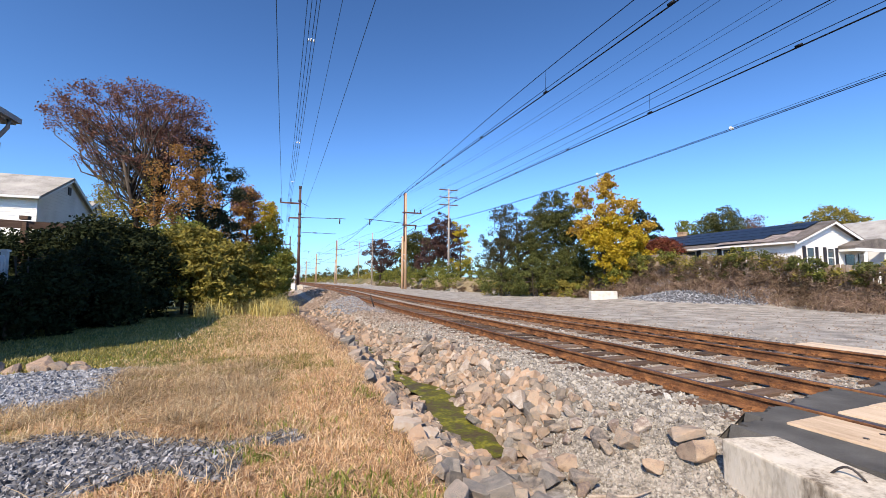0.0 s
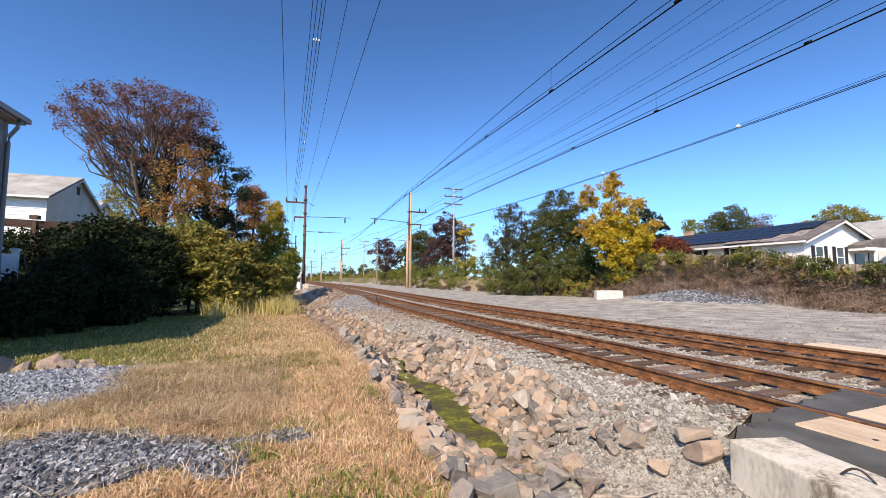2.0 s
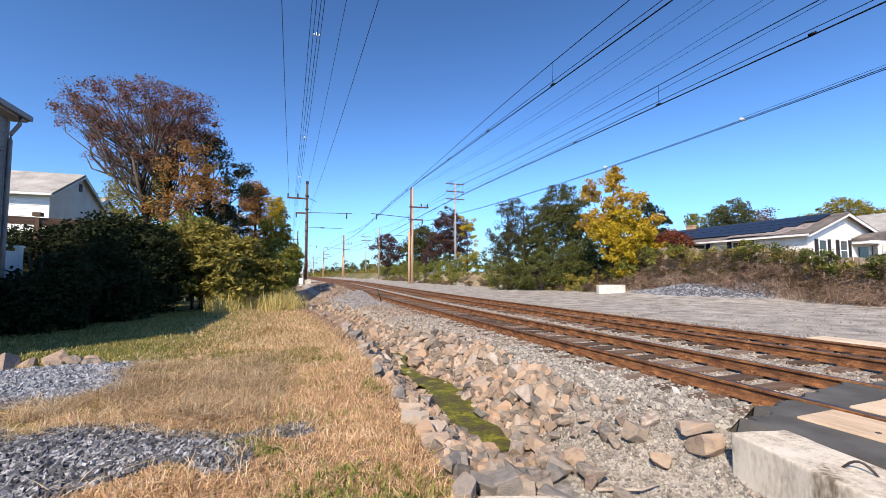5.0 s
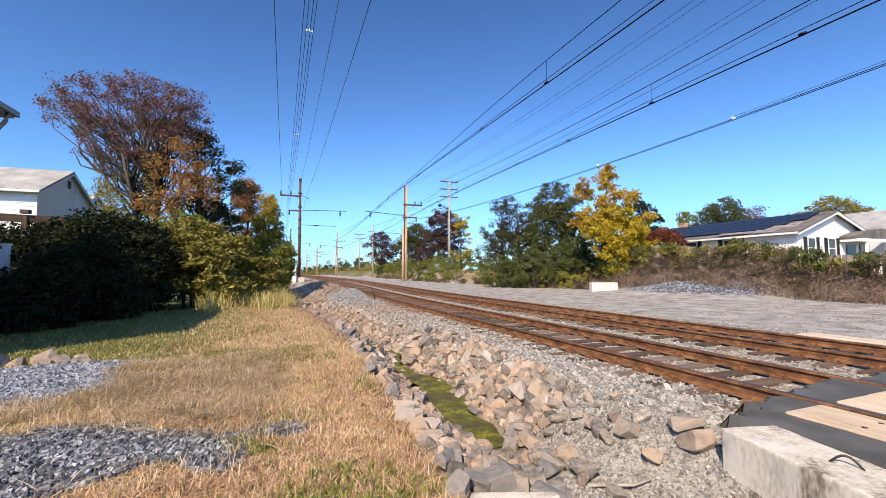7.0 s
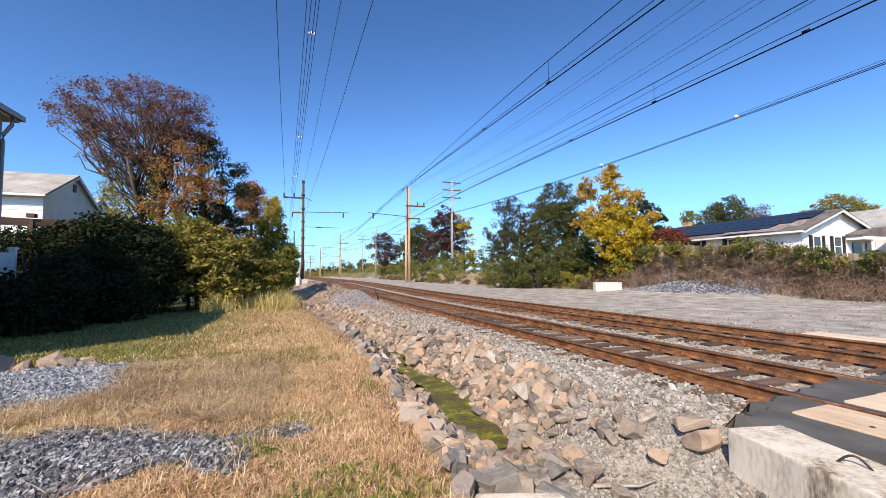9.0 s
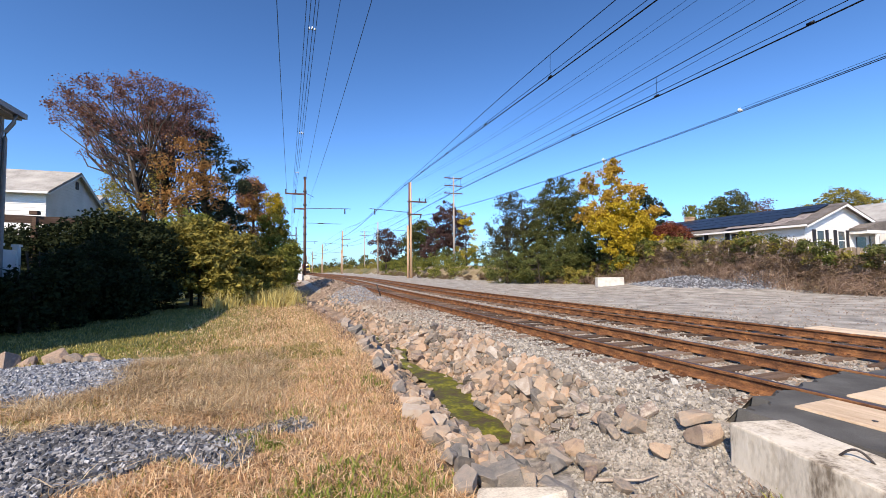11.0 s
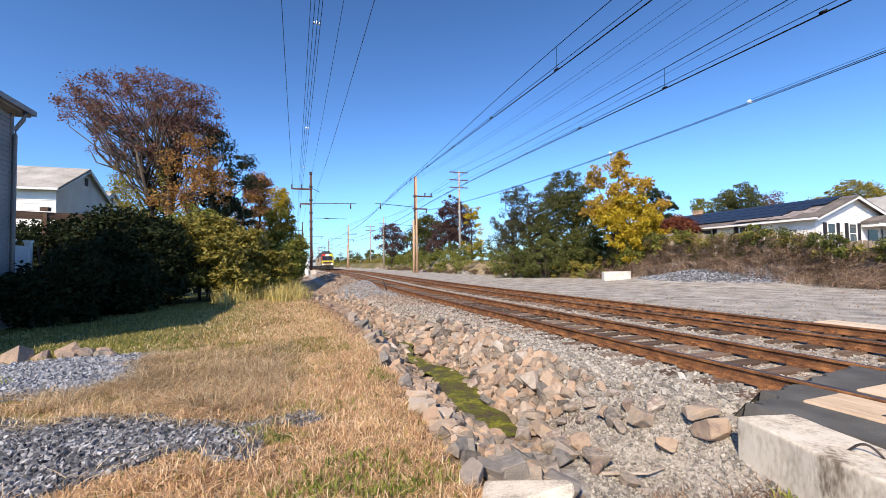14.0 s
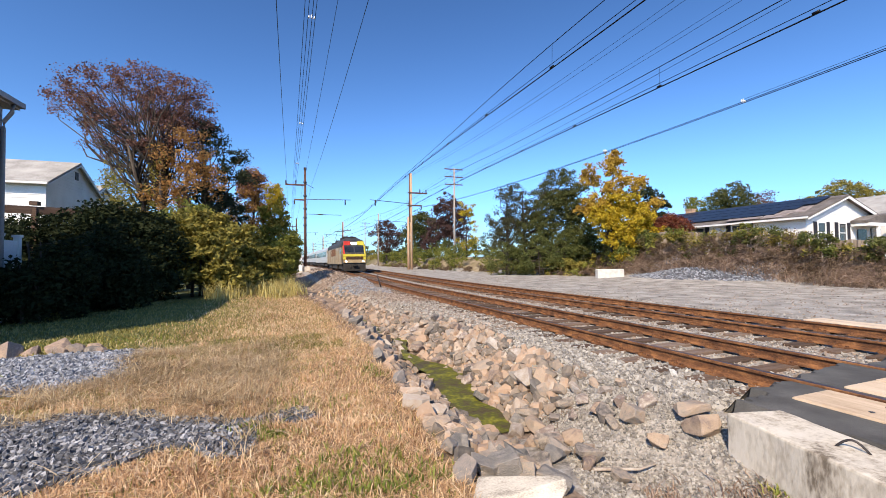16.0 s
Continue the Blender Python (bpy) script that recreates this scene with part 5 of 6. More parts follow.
def blades(name, mat, xy, tall, label, category, seed, lean=0.5, wide=0.012, segs=2, base=None):
    """Bent grass blades, each a tapering strip, as one object of stuff."""
    rng = np.random.default_rng(seed)
    n = len(xy)
    z = height(xy[:, 0], xy[:, 1]) - 0.01 if base is None else base
    h = tall * rng.uniform(0.45, 1.25, n)
    a = rng.uniform(0, 2 * np.pi, n)
    l = np.abs(rng.normal(0, lean, n)) * h
    dx, dy = np.cos(a), np.sin(a)
    b = rng.uniform(0, 2 * np.pi, n)
    sx, sy = np.cos(b) * wide, np.sin(b) * wide
    rows = []
    for k in range(segs):
        f = k / segs
        w = 1 - f * 0.5
        cx, cy, cz = xy[:, 0] + dx * l * f * f, xy[:, 1] + dy * l * f * f, z + h * f * (1 - 0.25 * f * np.minimum(1, l / h))
        rows += [np.stack([cx - sx * w, cy - sy * w, cz], -1), np.stack([cx + sx * w, cy + sy * w, cz], -1)]
    rows.append(np.stack([xy[:, 0] + dx * l, xy[:, 1] + dy * l, z + h * (1 - 0.25 * np.minimum(1, l / h))], -1))
    m = len(rows)
    verts = np.stack(rows, 1).reshape(-1, 3)
    i = np.arange(n)[:, None] * m
    tris = []
    for k in range(segs - 1):
        q = 2 * k
        tris += [i + [q, q + 1, q + 3], i + [q, q + 3, q + 2]]
    q = 2 * (segs - 1)
    tris.append(i + [q, q + 1, q + 2])
    return tagged(part(name, arrays(name, verts, np.concatenate(tris)), mat), label, category, kind="stuff")


def scatter(seed, n, x0, x1, y0, y1, zones, power=1.0):
    rng = np.random.default_rng(seed)
    y = y0 + (y1 - y0) * rng.uniform(0, 1, n) ** power
    xy = np.stack([rng.uniform(x0, x1, n), y], -1)
    keep = np.array([ground_zone(a, b) in zones for a, b in xy])
    return xy[keep]


near = scatter(71, 190000, -5.5, 1.75, 2.0, 12, (0,), 1.5)
lush = waves(near[:, 0] * 0.8 + 2, near[:, 1] * 0.8) - 0.5 * near[:, 0] + 0.28 * (near[:, 1] - 5.7) + np.random.default_rng(3).normal(0, 0.5, len(near)) > 0.75
blades("dry_grass", STRAW, near[~lush], 0.06, "short dry straw-coloured grass", "grass", 71, 1.5, 0.0048)
blades("dry_grass", GRASS, near[lush], 0.055, "short half-dry yellow-green grass", "grass", 70, 1.4, 0.0045)
clumps = scatter(79, 1100, -4.5, 1.5, 2.2, 9, (0,), 1.3)
clumps = np.repeat(clumps, 26, 0) + np.random.default_rng(79).normal(0, 0.05, (len(clumps) * 26, 2))
blades("dry_grass", STRAW, clumps, 0.11, "matted tufts of dry straw grass", "grass", 79, 1.3, 0.0048, 3)
mats = scatter(83, 900, -2.9, -0.1, 4.3, 8.2, (0,))
mats = mats[(mats[:, 1] > 4.5 - 0.42 * mats[:, 0])]
mats = np.repeat(mats[::3], 44, 0) + np.random.default_rng(83).normal(0, 0.07, (len(mats[::3]) * 44, 2))
blades("matted_grass", MAT, mats, 0.17, "long grey-brown grass lying matted between gravel patches", "grass", 83, 2.2, 0.0045, 3)
fringe = np.random.default_rng(84).uniform((-5.5, 3.2), (0.3, 8.6), (9000, 2))
fringe = fringe[[ground_zone(a, b) == 8 and ground_zone(a, b + (0.16 if b < 5.2 else -0.16)) == 0 or ground_zone(a, b) == 8 and ground_zone(a + 0.14, b) == 0 for a, b in fringe]]
blades("matted_grass", MAT, np.repeat(fringe, 7, 0) + np.random.default_rng(85).normal(0, 0.04, (len(fringe) * 7, 2)), 0.13, "dry grass straggling over the gravel edge", "grass", 86, 1.8, 0.0045, 3)
blades("dry_grass", STRAW, scatter(80, 14000, -6, 1.6, -5, 2.05, (0,)), 0.06, "short dry straw-coloured grass", "grass", 80, 0.9, 0.007)
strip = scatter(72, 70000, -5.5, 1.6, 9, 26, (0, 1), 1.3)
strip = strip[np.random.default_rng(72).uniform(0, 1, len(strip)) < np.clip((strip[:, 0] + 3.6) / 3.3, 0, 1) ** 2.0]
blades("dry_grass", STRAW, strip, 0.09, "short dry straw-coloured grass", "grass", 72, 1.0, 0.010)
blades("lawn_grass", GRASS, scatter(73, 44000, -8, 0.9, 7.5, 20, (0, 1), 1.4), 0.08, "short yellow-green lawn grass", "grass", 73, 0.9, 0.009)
blades("lawn_grass", GRASS, scatter(76, 9000, -5, 1.6, 2.2, 8, (0,), 1.3), 0.08, "short yellow-green lawn grass", "grass", 76, 1.0, 0.006)
reeds = scatter(74, 5200, -3.6, 0.9, 16.5, 36, (0, 1, 2), 1.3)
reeds = reeds[reeds[:, 0] < 0.5 - 0.03 * (reeds[:, 1] - 16) + 0.3 * np.sin(reeds[:, 1] * 2)]
reeds = reeds[reeds[:, 1] > 18.5 + 0.9 * np.sin(reeds[:, 0] * 3) - 0.2 * reeds[:, 0]]
blades("tall_grass", REED, reeds, 0.75, "tall yellow grass in front of the shrubs", "grass", 74, 0.8, 0.017, 3)
brush = np.stack([np.random.default_rng(75).uniform(24.3, 27.4, 9000), np.random.default_rng(76).uniform(5, 31, 9000)], -1)
clump_stuff("dead_vines", [(x - 0.35 + rr.uniform(-0.4, 0.2), y + rr.uniform(-0.3, 0.3), z - rr.uniform(0.0, 1.2), 0.45, 0.6, 0.5) for x, y, z, *_ in vine], LEAF_BROWN, 22000, 0.12, "brown dead vines and leaves on the fence", "vines", 0.35, 63, 0.3, 1.0)
blades("dead_brush", TWIG, brush[::2], 0.9, "brown dead brush along the fence", "brush", 75, 2.4, 0.013, 3)
tangle = [(25.0 + rr.uniform(-0.5, 1.9), y, 0.0, 0.5, 0.55, 0.35) for y in np.arange(6, 31, 0.22)]
tangle = [(x, y, float(height(x, y)) + 0.15 + 0.35 * (x - 24.5) * rr.uniform(0.3, 1.0), a, b, c) for x, y, z, a, b, c in tangle]
clump_stuff("dead_vines", tangle, TWIG, 15000, 0.30, "tangled dead vines and stalks before the fence", "vines", 0.4, 66, 0.07, 0.2)
clump_stuff("dead_vines", tangle[::2], LEAF_BROWN, 9000, 0.13, "withered brown leaves in the tangled vines", "vines", 0.35, 67, 0.4, 0.4)
weeds = np.concatenate([np.random.default_rng(77 + i).normal((x, y), (sx, sy), (k, 2)) for i, (x, y, sx, sy, k) in enumerate(((-0.35, 4.1, 0.12, 0.08, 110), (0.35, 3.2, 0.22, 0.14, 130), (0.75, 3.0, 0.2, 0.12, 90), (-4.0, 7.2, 0.25, 0.12, 160), (3.25, 1.95, 0.05, 0.06, 60), (-3.4, 9.8, 0.8, 0.25, 300), (0.2, 6.0, 0.4, 0.5, 120), (0.1, 2.95, 0.2, 0.1, 240), (0.55, 2.75, 0.25, 0.1, 300), (-0.15, 3.9, 0.12, 0.06, 120), (2.95, 1.75, 0.04, 0.05, 120), (1.0, 5.6, 0.08, 0.2, 90), (0.1, 4.6, 0.3, 0.2, 130)))])
blades("green_weeds", GRASS_GREEN, weeds, 0.085, "small fresh green weeds in the dry grass", "weeds", 77, 0.7, 0.009, 3)
tufts = np.concatenate([np.random.default_rng(90 + i).normal((x, y), (0.12, 0.08), (110, 2)) for i, (x, y) in enumerate(((2.7, 2.45), (3.05, 2.2), (1.5, 5.6), (1.45, 5.0), (3.2, 2.0), (1.3, 4.2)))])
edge = np.random.default_rng(98).uniform((0.0, 0.0), (1.0, 1.0), (2600, 2))
edge = np.stack([along(DITCH_X, 9 + 15 * edge[:, 1]) - 0.75 - 0.75 * edge[:, 0], 9 + 15 * edge[:, 1]], -1)
blades("dead_brush", TWIG, edge, 0.16, "dead brown stalks lying along the washed-out ditch edge", "brush", 98, 2.4, 0.008, 3)
blades("dead_tuft", TWIG, tufts, 0.10, "dead brown tufts of weeds beside the ditch", "weeds", 78, 1.0, 0.006, 3)

# ---- stones ----
def stone_arrays(seed):
    """A crushed stone: a block with every corner knocked about."""
    rng = np.random.default_rng(seed)
    v = np.array([(x, y, z) for x in (-1, 1) for y in (-1, 1) for z in (-1, 1)], dtype=float) * np.array([0.85, rng.uniform(0.55, 0.8), rng.uniform(0.32, 0.6)])
    v = v * rng.uniform(0.45, 1.1, (8, 1)) + rng.normal(0, 0.08, (8, 3))
    q = ((0, 1, 3, 2), (4, 6, 7, 5), (0, 4, 5, 1), (2, 3, 7, 6), (0, 2, 6, 4), (1, 5, 7, 3))
    return v, np.array([t for a, b, c, d in q for t in ((a, b, c), (a, c, d))])


def rock_shape(seed, worn=0.035):
    """A broken rock: a block split off along random planes, its edges a little worn."""
    rng = random.Random(seed)
    bm = bmesh.new()
    bmesh.ops.create_cube(bm, size=1.7, matrix=Matrix.Diagonal((1, rng.uniform(0.65, 0.95), rng.uniform(0.5, 0.8), 1)))
    for _ in range(8):
        d = Vector((rng.gauss(0, 1), rng.gauss(0, 1), rng.gauss(0, 0.9))).normalized()
        r = bmesh.ops.bisect_plane(bm, geom=bm.verts[:] + bm.edges[:] + bm.faces[:], plane_co=d * rng.uniform(0.42, 0.72), plane_no=d, clear_outer=True)
        rim = [g for g in r["geom_cut"] if isinstance(g, bmesh.types.BMEdge)]
        if rim:
            bmesh.ops.holes_fill(bm, edges=rim, sides=0)
    if worn:
        bmesh.ops.remove_doubles(bm, verts=bm.verts, dist=0.05)
        bmesh.ops.bevel(bm, geom=list(bm.edges), offset=worn, segments=1, affect="EDGES", clamp_overlap=True)
    bmesh.ops.triangulate(bm, faces=bm.faces)
    o = Vector((seed * 3.7, 0, 0))
    for v in bm.verts:
        v.co += Vector((noise.noise(v.co * 3 + o), noise.noise(v.co * 3 + o * 2), noise.noise(v.co * 3 - o))) * 0.04
    return bm


def lump_arrays(seed):
    bm = rock_shape(seed, 0)
    bm.verts.ensure_lookup_table()
    bm.verts.index_update()
    v = np.array([x.co[:] for x in bm.verts])
    f = np.array([[a.index for a in face.verts] for face in bm.faces])
    bm.free()
    return v, f


PEBBLES = [stone_arrays(100 + i) for i in range(16)]
LUMPS = [lump_arrays(300 + i) for i in range(10)]


def gravel(name, xy, size, mat, label, category, seed, lift=0.3, spread=0.5, shapes=PEBBLES):
    """Loose stones at the points, joined as stuff."""
    rng = np.random.default_rng(seed)
    allv, allf, start = [], [], 0
    kind = rng.integers(0, len(shapes), len(xy))
    for k, (v, f) in enumerate(shapes):
        p = xy[kind == k]
        n = len(p)
        if not n:
            continue
        s = size * rng.uniform(1 - spread, 1 + spread, n) * 0.5
        q = rng.normal(size=(n, 4))
        q /= np.linalg.norm(q, axis=1)[:, None]
        w, x, y, z = q.T
        R = np.stack([1 - 2 * (y * y + z * z), 2 * (x * y - z * w), 2 * (x * z + y * w), 2 * (x * y + z * w), 1 - 2 * (x * x + z * z), 2 * (y * z - x * w), 2 * (x * z - y * w), 2 * (y * z + x * w), 1 - 2 * (x * x + y * y)], -1).reshape(n, 3, 3)
        pos = np.concatenate([p, (height(p[:, 0], p[:, 1]) + s * lift * rng.uniform(0, 2, n))[:, None]], 1)
        vv = np.einsum("nij,vj->nvi", R, v) * s[:, None, None] + pos[:, None, :]
        ff = f[None] + (np.arange(n) * len(v))[:, None, None] + start
        allv.append(vv.reshape(-1, 3))
        allf.append(ff.reshape(-1, 3))
        start += n * len(v)
    return tagged(part(name, arrays(name, np.concatenate(allv), np.concatenate(allf)), mat), label, category, kind="stuff")


def cover(seed, n, x0, x1, y0, y1, power=1.0, keep=None):
    rng = np.random.default_rng(seed)
    xy = np.stack([rng.uniform(x0, x1, n), y0 + (y1 - y0) * rng.uniform(0, 1, n) ** power], -1)
    if keep is not None:
        xy = xy[keep(xy[:, 0], xy[:, 1])]
    return xy


def off_rails(x, y):
    ok = np.ones(len(x), dtype=bool)
    c = along(BEND, y)
    for r in RAILS:
        ok &= np.abs(x - c - r) > 0.12
    return ok & ~((y < 2.98) & (x > 3.9))


def shoulder(x, y):
    xd = along(DITCH_X, y)
    return off_rails(x, y) & (x > xd + 1.0) & ((y > 3.7) | (x > 3.9))


gravel("ballast", cover(81, 25000, 2.7, 5.2, 2.3, 15, 1.5, shoulder), 0.064, STONE_GREY, "crushed grey track ballast", "ballast", 81)
gravel("ballast", cover(82, 9000, 5.3, 11.9, 2.9, 26, 1.5, off_rails), 0.05, STONE_GREY, "crushed grey track ballast", "ballast", 82, 0.15)
gravel("ballast", cover(89, 9500, 4.9, 10.9, 2.9, 30, 1.5, off_rails), 0.048, STONE_BROWN, "rust-stained ballast between the rails", "ballast", 89, 0.15)
gravel("ballast", cover(93, 9000, 2.2, 5.6, 8, 26, 1.1, shoulder), 0.075, STONE_BROWN, "rust-tinted ballast on the far shoulder", "ballast", 93)
gravel("berm_stones", cover(94, 1600, 2.2, 5.6, 27, 70, 1.2, lambda x, y: x - along(BEND, y) < 4.4), 0.16, STONE_BROWN, "loose clods on the dirt berm", "soil", 94, 0.1, 0.7)
gravel("lot_stones", cover(90, 5000, 12, 25, 4, 32, 1.2), 0.04, STONE_BROWN, "loose grey-brown stones on the gravel lot", "gravel", 90, 0.1, 0.7)
gravel("ballast", cover(83, 19000, 1.9, 4.4, 1.6, 5, 1.0, lambda x, y: (x > along(DITCH_X, y) + 0.5 - np.maximum(0, 4.0 - y) * 0.5) & (x < 3.9)), 0.028, STONE_GREY, "fine grey gravel beside the ditch", "gravel", 83)
gravel("gravel", cover(84, 44000, -3.4, 0.5, 3.0, 6.0, 1.0, lambda x, y: np.array([ground_zone(a, b) == 8 for a, b in zip(x, y)])), 0.052, STONE_DARK, "loose dark blue-grey gravel on the lawn edge", "gravel", 84)
gravel("gravel", cover(91, 14000, -5.0, -1.8, 6.0, 8.7, 1.0, lambda x, y: np.array([ground_zone(a, b) == 8 for a, b in zip(x, y)])), 0.05, STONE_BLUE, "loose pale grey gravel beside edging rocks", "gravel", 91)
gravel("gravel_heap", cover(85, 9000, 2.0, 5.0, 18, 27, 1.0, lambda x, y: ((x - 3.5) / 1.5) ** 2 + ((y - 22.5) / 4.0) ** 2 < 1), 0.07, STONE_BLUE, "heap of blue-grey gravel beside the track", "gravel", 85)
gravel("gravel_heap", cover(86, 5500, 21.5, 28, 13, 26, 1.0, lambda x, y: ((x - 25) / 3.0) ** 2 + ((y - 19.5) / 5.0) ** 2 < 1), 0.10, STONE_BLUE, "heap of blue-grey gravel on the lot", "gravel", 86)

# riprap in the ditch
SHAPES = []
for i in range(14):
    bm = rock_shape(200 + i)
    me = bpy.data.meshes.new("rock")
    bm.to_mesh(me)
    bm.free()
    me.materials.append(ROCK)
    SHAPES.append(me)
riprap = thing("riprap", pose(0, 0, 0), "broken tan and grey riprap rocks lining the ditch", "rocks")
rk = random.Random(9)


GREYS = []
for me in SHAPES:
    me = me.copy()
    me.materials[0] = ROCK_GREY
    GREYS.append(me)


def rock(x, y, size, sink=0.25, parent=riprap, zoff=0.0, flat=1.0):
    left = x < float(along(DITCH_X, y)) - 0.2
    ob = new("rock", rk.choice(GREYS if rk.random() < (0.75 if left else 0.22) else SHAPES))
    ob.parent = parent
    s = size / 2
    ob.matrix_basis = pose(x, y, float(height(x, y)) + s * (0.7 - sink) + zoff, rk.uniform(-35, 35), rk.uniform(-35, 35), rk.uniform(0, 360)) @ Matrix.Diagonal((s * rk.uniform(0.85, 1.25), s * rk.uniform(0.7, 1.0), s * rk.uniform(0.6, 0.95) * flat, 1))
    return ob


for i in range(250):
    y = 2.7 + 10.5 * (i / 250) ** 1.25 + rk.uniform(-0.15, 0.15)
    xd = float(along(DITCH_X, y))
    side = rk.random()
    if side < 0.40:
        x = xd - rk.uniform(0.30, 1.15)
        s = rk.uniform(0.18, 0.44)
    elif side < 0.92:
        x = xd + rk.uniform(0.26, 1.15)
        s = rk.uniform(0.17, 0.46)
    else:
        x = xd + rk.uniform(-0.35, 0.35)
        s = rk.uniform(0.12, 0.22)
    if y < 4.4 and x - xd > 0.4 and rk.random() < 0.88:
        continue
    rock(x, y, s * (0.85 if y < 5 else 1.0 if y < 9 else 1.15))
for i in range(46):
    y = rk.uniform(2.9, 4.7)
    rock(float(along(DITCH_X, y)) + rk.uniform(-0.95, 0.35) - (4.7 - y) * 0.1, y, rk.uniform(0.14, 0.32))
for i in range(34):
    y = 8.0 + 6.5 * i / 34 + rk.uniform(-0.1, 0.1)
    rock(float(along(DITCH_X, y)) + rk.uniform(-0.3, 0.35), y, rk.uniform(0.14, 0.34), 0.4)
for x, y, s in ((3.30, 4.15, 0.28), (3.48, 3.95, 0.24), (3.18, 4.35, 0.30), (3.42, 4.4, 0.22), (3.55, 4.2, 0.26), (3.22, 3.75, 0.22), (3.38, 3.62, 0.26), (3.05, 4.0, 0.2), (3.68, 3.9, 0.2), (3.1, 3.4, 0.2), (3.5, 3.4, 0.24), (3.62, 4.6, 0.24)):
    rock(x, y, s, 0.3)
for x, y, s in ((3.62, 3.0, 0.40), (3.5, 2.72, 0.42), (3.22, 2.95, 0.3), (3.3, 3.3, 0.34), (3.15, 3.6, 0.3)):
    rock(x, y, s, 0.35)
medium = cover(92, 1600, 0.8, 4.2, 3.4, 14, 1.3, lambda x, y: (np.abs(x - along(DITCH_X, y)) < np.where(y < 9, 1.15, 0.85)) & (np.abs(x - along(DITCH_X, y)) > 0.26) & ((y > 4.6) | (x < along(DITCH_X, y))))
gravel("medium_riprap", medium, 0.23, ROCK_STUFF, "broken tan and grey stones packed in the ditch banks", "rocks", 92, 0.2, shapes=LUMPS)
small = cover(87, 5200, 0.6, 4.2, 2.8, 26, 1.2, lambda x, y: (np.abs(x - along(DITCH_X, y) - 0.15) < np.where(y < 10, 1.2, 0.75)) & (np.abs(x - along(DITCH_X, y)) > 0.28) & ((y > 4.4) | (x < along(DITCH_X, y))))
gravel("small_riprap", small, 0.15, ROCK_STUFF, "smaller broken stones along the ditch", "rocks", 87, 0.4, shapes=LUMPS)
large = cover(88, 420, 0.2, 4.0, 9, 30, 1.2, lambda x, y: (np.abs(x - along(DITCH_X, y) + 0.15) < np.where(y < 11, 0.9, 0.55)) & (np.abs(x - along(DITCH_X, y)) > 0.25))
gravel("small_riprap", large, 0.3, ROCK_STUFF, "broken stones along the far ditch", "rocks", 88, 0.3, shapes=LUMPS)


def build_water():
    """A wide pool at the foot of the rocks, then a trickle that winds between them."""
    ys = np.linspace(4.45, 17, 110)
    left, right = [], []
    for y in ys:
        xd = float(along(DITCH_X, y))
        pool = float(smooth_step(4.4, 5.2, y) * (1 - smooth_step(7.4, 8.6, y)))
        w = 0.10 + 0.27 * pool + 0.05 * math.sin(y * 3.1) + 0.035 * math.sin(y * 7.3 + 1)
        o = 0.12 * math.sin(y * 1.9 + 0.5)
        left.append((xd + o - w - 0.02 * math.sin(y * 11), y))
        right.append((xd + o + w, y))
    bm = bmesh.new()
    a = [bm.verts.new((x, y, -0.575)) for x, y in left]
    b = [bm.verts.new((x, y, -0.575)) for x, y in right]
    for i in range(len(ys) - 1):
        bm.faces.new((a[i], b[i], b[i + 1], a[i + 1]))
    tagged(part("water", bm, WATER), "shallow brown ditch water with green algae", "water", kind="structure")


build_water()

# row of rocks at the gravel patch
for x, y, s in ((-4.4, 8.8, 0.42), (-4.05, 8.78, 0.36), (-3.72, 8.8, 0.46), (-3.42, 8.72, 0.36), (-3.18, 8.68, 0.28), (-2.98, 8.55, 0.24), (-4.85, 8.95, 0.5), (-3.25, 8.95, 0.25)):
    ob = rock(x, y, s * 1.1, 0.62, None, 0.0, 1.5)
    ob.data = SHAPES[int(x * -7) % len(SHAPES)]
    tagged(ob, "tan and grey rock edging the gravel patch", "rock", "edging rocks")


# odds and ends by the ditch
ob = rock(1.36, 2.34, 0.6, 0.45, None)
ob.matrix_basis = pose(1.27, 2.36, -0.05, 6, -8, -24) @ Matrix.Diagonal((0.46, 0.22, 0.20, 1))
tagged(ob, "large pale boulder at the head of the ditch", "rock")
ob.data = ob.data.copy()
ob.data.materials[0] = CONCRETE
bm = bmesh.new()
line = [(2.44, 2.93, 0.03), (2.67, 2.90, 0.05), (2.84, 2.83, 0.06), (3.02, 2.81, 0.05)]
line = [(x, y, float(height(x, y)) + lift) for x, y, lift in line]
tube(bm, line, 0.016, 0.010, 6)
tube(bm, [line[1], (2.74, 2.76, line[1][2] - 0.02)], 0.009, 0.005, 5)
tagged(part("fallen_branch", bm, POLE_GREY), "bleached fallen branch lying on gravel", "branch")
ob = rock(4.72, 4.05, 0.16, 0.2, None)
tagged(ob, "pale stone resting on the ballast", "stone")
ob.data = ob.data.copy()
ob.data.materials[0] = CONCRETE_WHITE
ob = rock(4.95, 13.0, 0.22, 0.2, None)
tagged(ob, "pale stone resting beside the rail", "stone")
bm = bmesh.new()
tube(bm, [(4.55, 22.0, 0.1), (4.35, 22.1, 0.75)], 0.035, sides=6)
tagged(part("marker_stake", bm, STEEL), "dark leaning stake in the gravel heap", "stake")


